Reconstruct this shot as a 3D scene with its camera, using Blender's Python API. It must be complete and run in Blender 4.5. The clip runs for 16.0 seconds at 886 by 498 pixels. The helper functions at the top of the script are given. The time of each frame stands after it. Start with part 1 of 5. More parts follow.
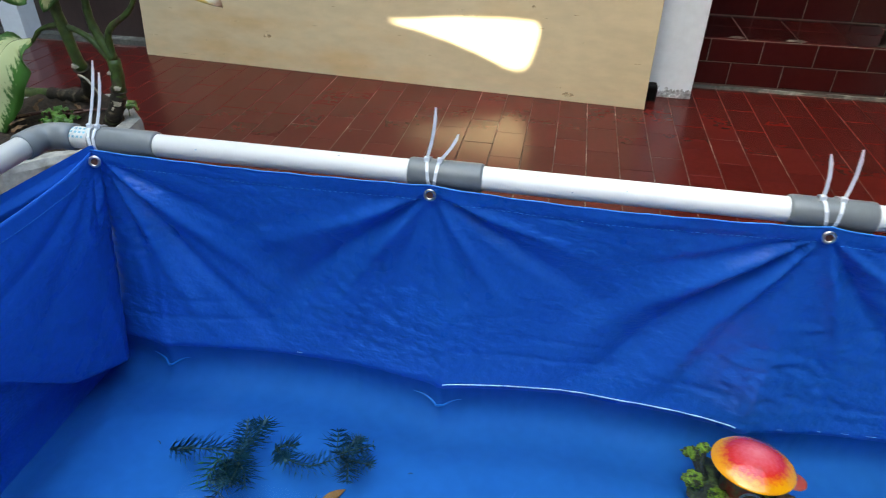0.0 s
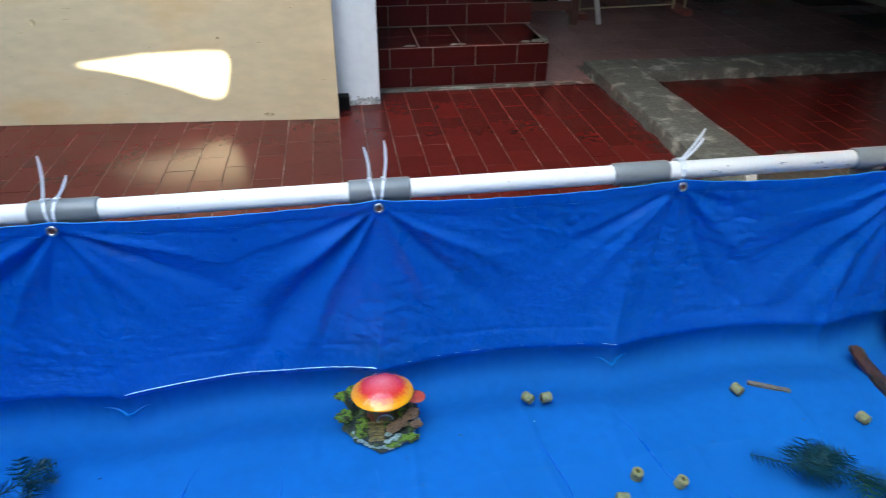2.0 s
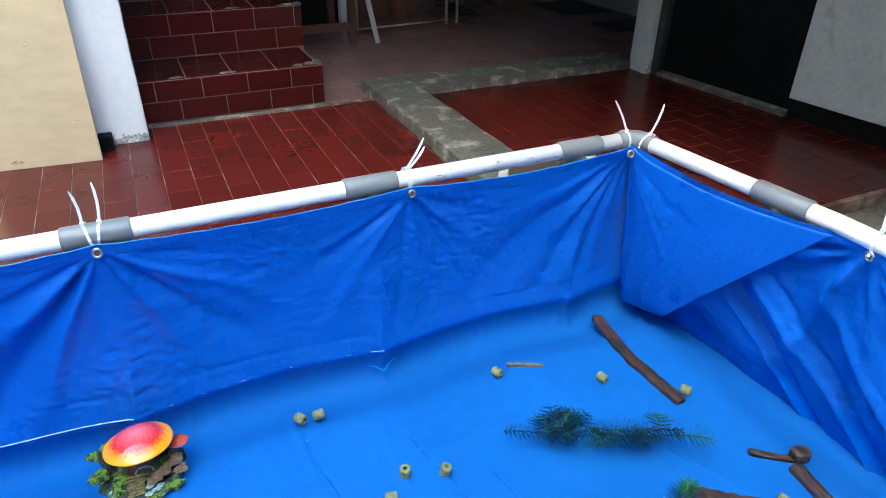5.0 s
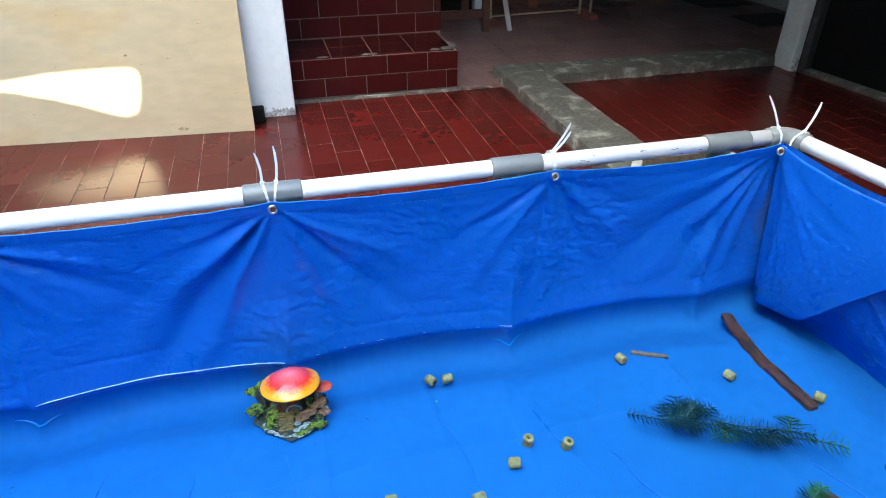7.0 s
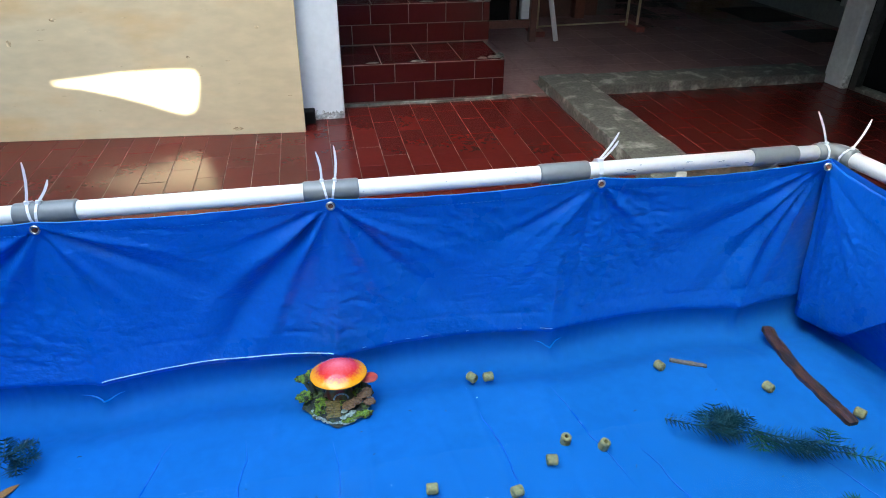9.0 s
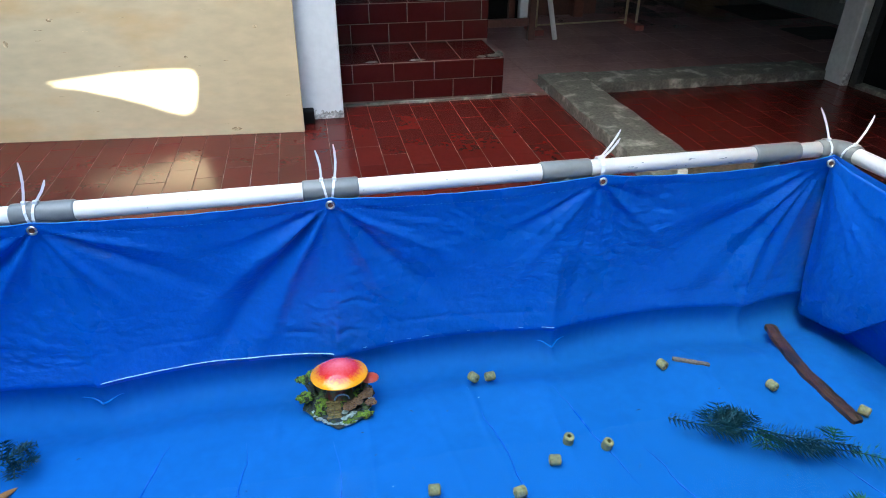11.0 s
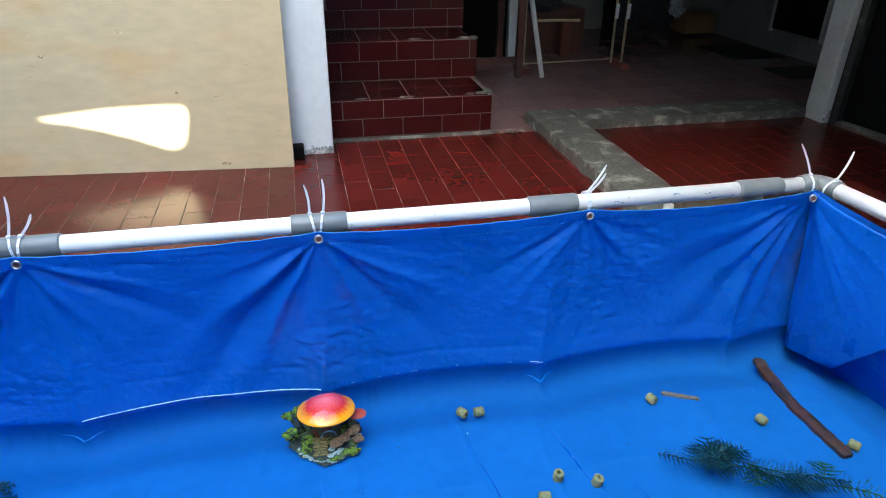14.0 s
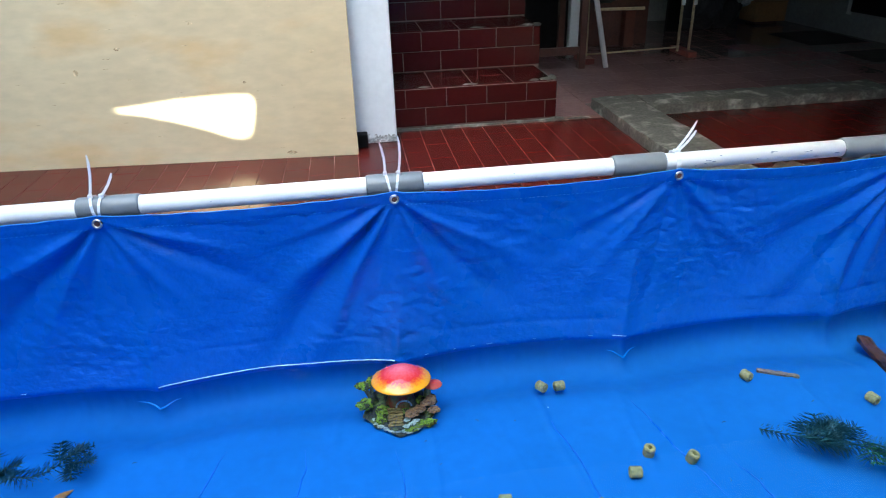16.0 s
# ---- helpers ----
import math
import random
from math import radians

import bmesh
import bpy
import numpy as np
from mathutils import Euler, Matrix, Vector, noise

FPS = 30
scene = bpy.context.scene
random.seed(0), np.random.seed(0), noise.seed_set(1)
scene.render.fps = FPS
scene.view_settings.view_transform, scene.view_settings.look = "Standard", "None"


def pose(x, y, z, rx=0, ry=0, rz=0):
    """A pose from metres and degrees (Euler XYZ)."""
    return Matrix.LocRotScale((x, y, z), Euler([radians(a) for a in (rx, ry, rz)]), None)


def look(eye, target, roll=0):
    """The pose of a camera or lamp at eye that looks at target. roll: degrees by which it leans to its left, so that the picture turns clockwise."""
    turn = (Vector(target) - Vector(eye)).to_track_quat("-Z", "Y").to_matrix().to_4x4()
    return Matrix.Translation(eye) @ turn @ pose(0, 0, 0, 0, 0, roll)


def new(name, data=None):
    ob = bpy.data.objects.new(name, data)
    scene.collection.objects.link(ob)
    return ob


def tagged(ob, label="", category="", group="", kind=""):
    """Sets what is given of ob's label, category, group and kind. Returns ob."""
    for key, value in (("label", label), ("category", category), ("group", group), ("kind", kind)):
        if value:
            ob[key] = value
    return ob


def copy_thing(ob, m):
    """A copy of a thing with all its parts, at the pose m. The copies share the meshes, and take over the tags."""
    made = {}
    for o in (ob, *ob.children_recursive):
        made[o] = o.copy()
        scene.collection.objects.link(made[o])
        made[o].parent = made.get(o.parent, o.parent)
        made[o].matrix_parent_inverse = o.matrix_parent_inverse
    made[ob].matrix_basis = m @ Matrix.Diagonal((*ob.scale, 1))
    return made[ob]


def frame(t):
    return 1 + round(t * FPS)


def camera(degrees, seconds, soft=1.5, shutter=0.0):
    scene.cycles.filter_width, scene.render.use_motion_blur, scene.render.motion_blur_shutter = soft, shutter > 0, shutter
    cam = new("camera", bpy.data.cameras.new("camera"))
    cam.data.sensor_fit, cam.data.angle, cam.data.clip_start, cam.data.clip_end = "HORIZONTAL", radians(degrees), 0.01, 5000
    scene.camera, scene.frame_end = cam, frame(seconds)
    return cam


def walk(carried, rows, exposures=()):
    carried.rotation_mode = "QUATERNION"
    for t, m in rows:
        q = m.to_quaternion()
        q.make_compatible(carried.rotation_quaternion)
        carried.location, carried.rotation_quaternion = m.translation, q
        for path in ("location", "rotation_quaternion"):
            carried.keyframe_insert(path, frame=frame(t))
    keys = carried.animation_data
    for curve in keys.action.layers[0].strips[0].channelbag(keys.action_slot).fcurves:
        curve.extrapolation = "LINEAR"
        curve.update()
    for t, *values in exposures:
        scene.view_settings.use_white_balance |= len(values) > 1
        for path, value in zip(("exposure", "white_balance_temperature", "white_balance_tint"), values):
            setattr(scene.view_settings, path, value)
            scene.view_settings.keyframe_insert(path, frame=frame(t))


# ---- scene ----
cam = camera(68.5, 16.0, soft=1.0, shutter=0.3)
EXPOSURES = [(t, e + 0.13, k, -3) for t, e, k in ((0, 3.3, 7200), (1.2, 3.35, 6700), (2.2, 3.45, 6200), (4.0, 3.65, 6100), (6.3, 4.05, 6300), (6.9, 3.95, 6300), (7.5, 3.55, 6300), (9, 3.62, 6250), (14.5, 3.57, 6200), (16, 3.7, 6200))]
PATH = [
    (0, (0.657, -0.756, 0.862), (0.356, 0.884, -0.243), 1.0),
    (0.2, (0.686, -0.774, 0.866), (0.423, 0.886, -0.218), 1.1),
    (0.3, (0.694, -0.780, 0.862), (0.477, 0.886, -0.222), 1.7),
    (0.5, (0.709, -0.805, 0.868), (0.527, 0.869, -0.212), 2.0),
    (0.8, (0.739, -0.853, 0.901), (0.597, 0.846, -0.145), 0.8),
    (1, (0.771, -0.889, 0.919), (0.674, 0.825, -0.107), -0.1),
    (1.2, (0.800, -0.915, 0.942), (0.781, 0.795, -0.095), -0.2),
    (1.5, (0.857, -0.927, 0.944), (0.893, 0.77, -0.114), -0.7),
    (2, (0.954, -0.943, 0.954), (1.225, 0.724, -0.117), 0.4),
    (2.2, (0.992, -0.958, 0.959), (1.328, 0.696, -0.114), 0.4),
    (2.5, (1.017, -0.971, 0.957), (1.443, 0.671, -0.101), 1.9),
    (2.8, (1.046, -1.002, 0.959), (1.500, 0.614, -0.129), 2.2),
    (3, (1.062, -1.02, 0.964), (1.609, 0.567, -0.123), 2.9),
    (3.5, (1.093, -1.021, 0.966), (1.757, 0.534, -0.103), 1.5),
    (4, (1.105, -1.024, 0.975), (1.82, 0.531, -0.06), 1.2),
    (4.2, (1.115, -0.999, 0.968), (1.863, 0.544, -0.061), 1.1),
    (6.3, (1.085, -1.057, 0.976), (1.706, 0.553, -0.034), -1.2),
    (6.5, (1.058, -1.058, 0.978), (1.584, 0.571, -0.057), -1.3),
    (7, (1.028, -1.049, 0.977), (1.468, 0.596, -0.072), 0.1),
    (7.5, (1.025, -1.044, 0.971), (1.456, 0.596, -0.089), 0.5),
    (8, (1.014, -1.065, 0.985), (1.396, 0.609, -0.041), -0.0),
    (8.5, (1.004, -1.089, 0.989), (1.38, 0.584, -0.041), 0.7),
    (9, (0.992, -1.09, 0.99), (1.332, 0.59, -0.04), 0.5),
    (9.5, (0.995, -1.088, 0.987), (1.336, 0.589, -0.048), 0.2),
    (12, (0.988, -1.081, 0.983), (1.336, 0.604, -0.036), 0.4),
    (12.5, (0.989, -1.081, 0.984), (1.353, 0.605, -0.028), 0.4),
    (13, (0.993, -1.084, 0.986), (1.364, 0.605, -0.019), 0.3),
    (13.5, (0.992, -1.084, 0.985), (1.379, 0.619, 0.01), 0.9),
    (14, (0.993, -1.085, 0.983), (1.376, 0.64, 0.046), 0.7),
    (14.5, (0.993, -1.089, 0.968), (1.356, 0.655, 0.058), 0.6),
    (15, (0.987, -1.083, 0.946), (1.342, 0.647, 0.006), -0.4),
    (15.3, (0.974, -1.089, 0.936), (1.305, 0.634, -0.021), -2.0),
    (15.5, (0.965, -1.085, 0.93), (1.266, 0.654, -0.01), -2.8),
    (16, (0.949, -1.071, 0.882), (1.172, 0.696, -0.028), -2.0),
]
walk(cam, [(t, look(eye, target, roll)) for t, eye, target, roll in PATH], EXPOSURES)


# ---- world, sun ----
SUN_DIR = Vector((-0.62, -0.38, 0.686)).normalized()   # towards the sun, high on the left behind the camera
world = bpy.data.worlds.new("world")
scene.world = world
world.use_nodes = True
wn = world.node_tree
sky = wn.nodes.new("ShaderNodeTexSky")
sky.sky_type, sky.sun_disc = "NISHITA", False
sky.dust_density, sky.ozone_density = 4.0, 0.4
sky.sun_elevation, sky.sun_rotation = math.asin(SUN_DIR.z), math.atan2(SUN_DIR.x, SUN_DIR.y)
wn.links.new(sky.outputs[0], wn.nodes["Background"].inputs[0])
wn.nodes["Background"].inputs[1].default_value = 0.15
sun_data = bpy.data.lights.new("sun", "SUN")
sun_data.energy, sun_data.angle, sun_data.color = 5.0, radians(0.3), (1.0, 0.95, 0.86)
sun = new("sun", sun_data)
sun.matrix_world = look(SUN_DIR * 10, (0, 0, 0))

F = 0.042        # level of the tiled terrace above the yard under the pool
WATER = 0.09
BED = 0.032       # the liner's floor as it looks through the water


# ---- materials ----
def mat(name, color, rough=0.5, vary=0.15, scale=8.0, bump=0.1, fine=60.0, metal=0.0, spec=0.5, coat=0.0, second=None, stain=0.5, island=0.0, stretch=(1, 1, 1), rough_vary=0.1, placed=False):
    """A surface with variation at two scales, fine relief and, where asked, a second colour in patches."""
    m = bpy.data.materials.new(name)
    m.use_nodes = True
    nt = m.node_tree
    b = nt.nodes["Principled BSDF"]
    co = nt.nodes.new("ShaderNodeTexCoord")
    mp = nt.nodes.new("ShaderNodeMapping")
    mp.inputs["Scale"].default_value = stretch
    if placed:
        co = nt.nodes.new("ShaderNodeNewGeometry")
    nt.links.new(co.outputs["Position" if placed else "Object"], mp.inputs[0])
    n1 = nt.nodes.new("ShaderNodeTexNoise")
    n1.inputs["Scale"].default_value, n1.inputs["Detail"].default_value = scale, 5
    n2 = nt.nodes.new("ShaderNodeTexNoise")
    n2.inputs["Scale"].default_value, n2.inputs["Detail"].default_value = fine, 4
    for n in (n1, n2):
        nt.links.new(mp.outputs[0], n.inputs["Vector"])
    add = nt.nodes.new("ShaderNodeMath")
    add.operation = "ADD"
    nt.links.new(n1.outputs[0], add.inputs[0])
    nt.links.new(n2.outputs[0], add.inputs[1])
    rng = nt.nodes.new("ShaderNodeMapRange")
    rng.inputs[1].default_value, rng.inputs[2].default_value = 0.7, 1.3
    rng.inputs[3].default_value, rng.inputs[4].default_value = 1 - vary, 1 + vary
    nt.links.new(add.outputs[0], rng.inputs[0])
    val = rng.outputs[0]
    if island:
        inf = nt.nodes.new("ShaderNodeObjectInfo")
        r2 = nt.nodes.new("ShaderNodeMapRange")
        r2.inputs[3].default_value, r2.inputs[4].default_value = 1 - island, 1 + island
        nt.links.new(inf.outputs["Random"], r2.inputs[0])
        mu = nt.nodes.new("ShaderNodeMath")
        mu.operation = "MULTIPLY"
        nt.links.new(val, mu.inputs[0])
        nt.links.new(r2.outputs[0], mu.inputs[1])
        val = mu.outputs[0]
    base = nt.nodes.new("ShaderNodeRGB")
    base.outputs[0].default_value = (*color, 1)
    col = base.outputs[0]
    if second:
        mx = nt.nodes.new("ShaderNodeMix")
        mx.data_type = "RGBA"
        rp = nt.nodes.new("ShaderNodeMapRange")
        rp.inputs[1].default_value, rp.inputs[2].default_value = stain, stain + 0.14
        nt.links.new(n1.outputs[0], rp.inputs[0])
        nt.links.new(rp.outputs[0], mx.inputs[0])
        nt.links.new(col, mx.inputs[6])
        mx.inputs[7].default_value = (*second, 1)
        col = mx.outputs[2]
    sc = nt.nodes.new("ShaderNodeVectorMath")
    sc.operation = "SCALE"
    nt.links.new(col, sc.inputs[0])
    nt.links.new(val, sc.inputs["Scale"])
    nt.links.new(sc.outputs[0], b.inputs["Base Color"])
    rr = nt.nodes.new("ShaderNodeMapRange")
    rr.inputs[1].default_value, rr.inputs[2].default_value = 0.35, 0.65
    rr.inputs[3].default_value, rr.inputs[4].default_value = max(0.02, rough - rough_vary), min(1, rough + rough_vary)
    nt.links.new(n1.outputs[0], rr.inputs[0])
    nt.links.new(rr.outputs[0], b.inputs["Roughness"])
    b.inputs["Metallic"].default_value = metal
    b.inputs["Specular IOR Level"].default_value = spec
    b.inputs["Coat Weight"].default_value = coat
    if bump:
        bp = nt.nodes.new("ShaderNodeBump")
        bp.inputs["Strength"].default_value, bp.inputs["Distance"].default_value = bump, 0.004
        nt.links.new(n2.outputs[0], bp.inputs["Height"])
        nt.links.new(bp.outputs[0], b.inputs["Normal"])
    return m


M_TARP = mat("blue_tarp", (0.010, 0.114, 0.55), 0.34, 0.07, 5, 0.30, 120, spec=0.30)
# fine crinkles of the woven sheet
tn = M_TARP.node_tree
t_co, t_map, t_rid, t_bp = (tn.nodes.new("ShaderNode" + k) for k in ("TexCoord", "Mapping", "TexNoise", "Bump"))
t_map.inputs["Scale"].default_value, t_map.inputs["Rotation"].default_value = (0.7, 1.0, 1.5), (0, radians(24), 0)
t_rid.noise_type = "RIDGED_MULTIFRACTAL"
t_rid.inputs["Scale"].default_value, t_rid.inputs["Detail"].default_value = 13, 3
t_bp.inputs["Strength"].default_value, t_bp.inputs["Distance"].default_value = 0.28, 0.004
tn.links.new(t_co.outputs["Object"], t_map.inputs[0])
tn.links.new(t_map.outputs[0], t_rid.inputs["Vector"])
tn.links.new(t_rid.outputs[0], t_bp.inputs["Height"])
# patches of small dimples where the sheet was crumpled
d_noise, d_mask, d_ramp, d_mul, d_bp = (tn.nodes.new("ShaderNode" + k) for k in ("TexNoise", "TexNoise", "MapRange", "Math", "Bump"))
d_noise.inputs["Scale"].default_value, d_noise.inputs["Detail"].default_value = 95, 1
d_mask.inputs["Scale"].default_value, d_mask.inputs["Detail"].default_value = 5, 2
d_ramp.inputs[1].default_value, d_ramp.inputs[2].default_value = 0.42, 0.62
d_mul.operation = "MULTIPLY"
d_bp.inputs["Strength"].default_value, d_bp.inputs["Distance"].default_value = 0.55, 0.004
for d_node in (d_noise, d_mask):
    tn.links.new(t_map.outputs[0], d_node.inputs["Vector"])
tn.links.new(d_mask.outputs[0], d_ramp.inputs[0])
tn.links.new(d_noise.outputs[0], d_mul.inputs[0])
tn.links.new(d_ramp.outputs[0], d_mul.inputs[1])
tn.links.new(d_mul.outputs[0], d_bp.inputs["Height"])
tn.links.new(t_bp.outputs[0], d_bp.inputs["Normal"])
tn.links.new(d_bp.outputs[0], tn.nodes["Bump"].inputs["Normal"])
M_WET = mat("blue_tarp_under_water", (0.020, 0.129, 0.43), 0.5, 0.08, 5, 0.1, 45, spec=0.03)
M_STITCH = mat("blue_thread", (0.02, 0.20, 0.58), 0.6, 0.2)
# brighter blue that paints the highlight on the puckers
M_PUCKER = mat("pucker_highlight_blue", (0.006, 0.25, 0.70), 0.35, 0.1)
M_TARPEDGE = mat("tarp_edge", (0.03, 0.24, 0.70), 0.4, 0.1)
M_PVC = mat("white_pvc", (0.88, 0.88, 0.86), 0.3, 0.012, 12, 0.03, 80, rough_vary=0.02)
M_GREY = mat("grey_pvc", (0.175, 0.19, 0.20), 0.36, 0.08, 14, 0.05, 90, rough_vary=0.03)
M_TIE = mat("clear_nylon", (0.75, 0.78, 0.82), 0.3, 0.05)
M_STEEL = mat("nickel", (0.6, 0.58, 0.55), 0.3, 0.1, 40, 0.05, 200, metal=1.0)
M_RED = mat("red_floor_tile", (0.086, 0.0110, 0.0090), 0.24, 0.08, 7, 0.0, 55, island=0.12, spec=0.17, rough_vary=0.01, placed=True)
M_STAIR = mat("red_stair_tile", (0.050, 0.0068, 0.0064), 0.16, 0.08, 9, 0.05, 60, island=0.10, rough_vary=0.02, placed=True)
M_GROUT = mat("grout", (0.17, 0.13, 0.11), 0.9, 0.3, 20, 0.3, 150)
M_DARKGROUT = mat("floor_grout", (0.13, 0.065, 0.05), 0.8, 0.5, 9, 0.3, 150, second=(0.27, 0.2, 0.16), stain=0.53)
M_CONC = mat("concrete", (0.10, 0.099, 0.085), 0.85, 0.45, 14, 0.9, 90, second=(0.23, 0.225, 0.20), stain=0.54)
M_WHITE = mat("white_wall_paint", (0.82, 0.84, 0.85), 0.6, 0.05, 3, 0.12, 40)
M_WHITEOLD = mat("old_white_paint", (0.62, 0.62, 0.59), 0.7, 0.12, 6, 0.3, 50, second=(0.3, 0.28, 0.25), stain=0.62)
# stained white whose base is darkened to stand for the room's dimness
M_ROOM = mat("dimmed_stained_room_paint", (0.29, 0.29, 0.265), 0.7, 0.2, 4, 0.3, 50, second=(0.20, 0.19, 0.17), stain=0.55)
# for the unseen walls that block light; kept dark to limit bounce
M_OUTER = mat("unseen_blocker_grey", (0.24, 0.235, 0.22), 0.9, 0.2, 2, 0.3, 30)
M_PLY = mat("plywood_face", (0.63, 0.495, 0.305), 0.42, 0.10, 4, 0.05, 26, second=(0.58, 0.405, 0.21), stain=0.54, stretch=(0.5, 1, 1.3))
M_DARKWOOD = mat("dark_wood", (0.085, 0.03, 0.02), 0.4, 0.3, 12, 0.2, 60)
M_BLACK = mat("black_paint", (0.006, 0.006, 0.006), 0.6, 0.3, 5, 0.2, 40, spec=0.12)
M_PINK = mat("pink_floor_tile", (0.27, 0.165, 0.162), 0.12, 0.15, 4, 0.04, 60, island=0.08, rough_vary=0.03, placed=True)
M_YARD = mat("yard_ground", (0.2, 0.17, 0.14), 0.95, 0.4, 6, 0.6, 60)


# ---- mesh helpers ----
def link(name, bm, material, parent=None, label="", smooth=False):
    me = bpy.data.meshes.new(name)
    bm.normal_update()
    bm.to_mesh(me)
    bm.free()
    if smooth:
        for p in me.polygons:
            p.use_smooth = True
    me.materials.append(material)
    ob = new(name, me)
    if parent is not None:
        ob.parent = parent
        ob.matrix_parent_inverse = parent.matrix_world.inverted()
    if label:
        ob["label"] = label
    return ob


def part(name, bm, material, parent, label="", smooth=False):
    return link(name, bm, material, parent, label, smooth)


def thing(name, label, category, at=(0, 0, 0), group="", kind=""):
    e = new(name)
    e.location = at
    e.matrix_world = Matrix.Translation(at)
    return tagged(e, label, category, group, kind)


def box(lo, hi, bevel=0.0, bm=None, m=None):
    bm = bm or bmesh.new()
    lo, hi = Vector(lo), Vector(hi)
    r = bmesh.ops.create_cube(bm, size=1)
    vs = r["verts"]
    bmesh.ops.transform(bm, verts=vs, matrix=Matrix.LocRotScale((lo + hi) / 2, None, hi - lo))
    if bevel:
        es = list({e for v in vs for e in v.link_edges})
        r = bmesh.ops.bevel(bm, geom=es, offset=bevel, segments=2, affect="EDGES", profile=0.5)
        vs = list({v for v in bm.verts if v.is_valid}) if len(bm.verts) < 60 else vs
    if m is not None:
        bmesh.ops.transform(bm, verts=[v for v in bm.verts], matrix=m)
    return bm


def tube(points, radius, sides=16, bm=None, cap=True, close=False):
    """A round bar along points; radius may be a number or a list."""
    bm = bm or bmesh.new()
    pts = [Vector(p) for p in points]
    n = len(pts)
    rs = radius if isinstance(radius, (list, tuple)) else [radius] * n
    rings, up = [], None
    for i, p in enumerate(pts):
        d = (pts[min(i + 1, n - 1)] - pts[max(i - 1, 0)]).normalized()
        if up is None:
            up = Vector((0, 0, 1)) if abs(d.z) < 0.9 else Vector((1, 0, 0))
        a = (up - d * up.dot(d)).normalized()
        up = a
        b = d.cross(a)
        rings.append([bm.verts.new(p + (a * math.cos(2 * math.pi * k / sides) + b * math.sin(2 * math.pi * k / sides)) * rs[i]) for k in range(sides)])
    for i in range(n - 1):
        for k in range(sides):
            f = bm.faces.new((rings[i][k], rings[i][(k + 1) % sides], rings[i + 1][(k + 1) % sides], rings[i + 1][k]))
            f.smooth = True
    if cap:
        bm.faces.new(rings[0][::-1])
        bm.faces.new(rings[-1])
    bmesh.ops.recalc_face_normals(bm, faces=bm.faces[:])
    return bm


def grid(nu, nv, fn, bm=None):
    bm = bm or bmesh.new()
    vs = [[bm.verts.new(fn(i / (nu - 1), j / (nv - 1))) for j in range(nv)] for i in range(nu)]
    for i in range(nu - 1):
        for j in range(nv - 1):
            bm.faces.new((vs[i][j], vs[i + 1][j], vs[i + 1][j + 1], vs[i][j + 1])).smooth = True
    return bm


def wall(name, lo, hi, material, label, category="wall"):
    return tagged(link(name, box(lo, hi), material), label, category, kind="structure")


# ---- setting ----
ground = tagged(link("ground", box((-60, -60, -0.3), (60, 60, -0.006)), M_YARD), "bare grey brown yard ground under the pool", "ground", kind="structure")
floor = thing("floor", "red clay tile terrace floor with pale joints", "floor", kind="structure")
part("screed", box((-2.2, 0.14, -0.1), (3.7, 1.78, F - 0.0014)), M_DARKGROUT, floor)
room_floor = thing("floor_room", "polished pinkish tile floor of a dim room", "floor", kind="structure")
part("screed", box((1.0, 1.78, -0.1), (4.6, 4.6, F - 0.003)), mat("dark_grout", (0.07, 0.045, 0.042), 0.8, 0.4, 12, 0.3, 100), room_floor)

wall("wall_terrace", (-2.2, 1.76, 0), (0.985, 1.9, 2.5), mat("brown_wall", (0.045, 0.028, 0.024), 0.5, 0.2), "dark brown panelled wall behind the plywood sheet")
wall("trim_terrace", (-2.2, 1.71, F), (0.87, 1.76, F + 0.022), M_CONC, "pale worn skirting along the terrace wall", "trim")
wall("downpipe_west", (-1.70, 1.66, F), (-1.60, 1.76, 2.4), M_WHITE, "white boxed downpipe on the terrace wall", "pipe")
wall("wall_stair", (0.985, 1.752, 0), (1.105, 4.4, 2.5), M_WHITE, "white plastered wall beside the stairs")
pillar = thing("pillar", "white painted square pillar with flaking grey foot", "pillar", (1.045, 1.66, F), kind="structure")
wall("wall_back", (1.0, 4.4, 0), (4.6, 4.55, 2.5), M_ROOM, "dirty white back wall, colour darkened for the dim room")
wall("wall_room_east", (4.45, 1.7, 0), (4.6, 4.4, 2.5), M_ROOM, "dirty white side wall, colour darkened for the dim room")
wall("wall_room_front", (3.64, 1.6, 0), (4.45, 1.74, 2.5), M_WHITEOLD, "white wall beside the room's opening")
EAST = pose(3.545, 1.585, 0, 0, 0, 5.8)   # the side wall runs a little askew


def east(name, y0, y1, x0, x1, z0, z1, material, label, category):
    return tagged(link(name, box((x0, -y1, z0), (x1, -y0, z1), 0.002, m=EAST), material), label, category, kind="structure")


east("wall_east", 0.765, 4.3, 0.0, 0.15, 0.125, 2.5, M_WHITEOLD, "dirty white wall above a dark skirting", "wall")
east("baseboard_east", 0.768, 4.3, 0.012, 0.15, 0, 0.123, M_BLACK, "black skirting along the white wall", "baseboard")
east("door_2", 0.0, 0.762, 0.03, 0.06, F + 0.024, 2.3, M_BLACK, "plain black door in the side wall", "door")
east("sill_door", 0.0, 0.765, -0.01, 0.09, 0, F + 0.02, M_CONC, "worn concrete sill below the black door", "sill")
# unseen beam added above the opening to keep the room dark
wall("shade_lintel", (1.107, 1.78, 1.42), (3.64, 1.9, 2.1), M_WHITEOLD, "unseen white lintel added to keep skylight out of the room")
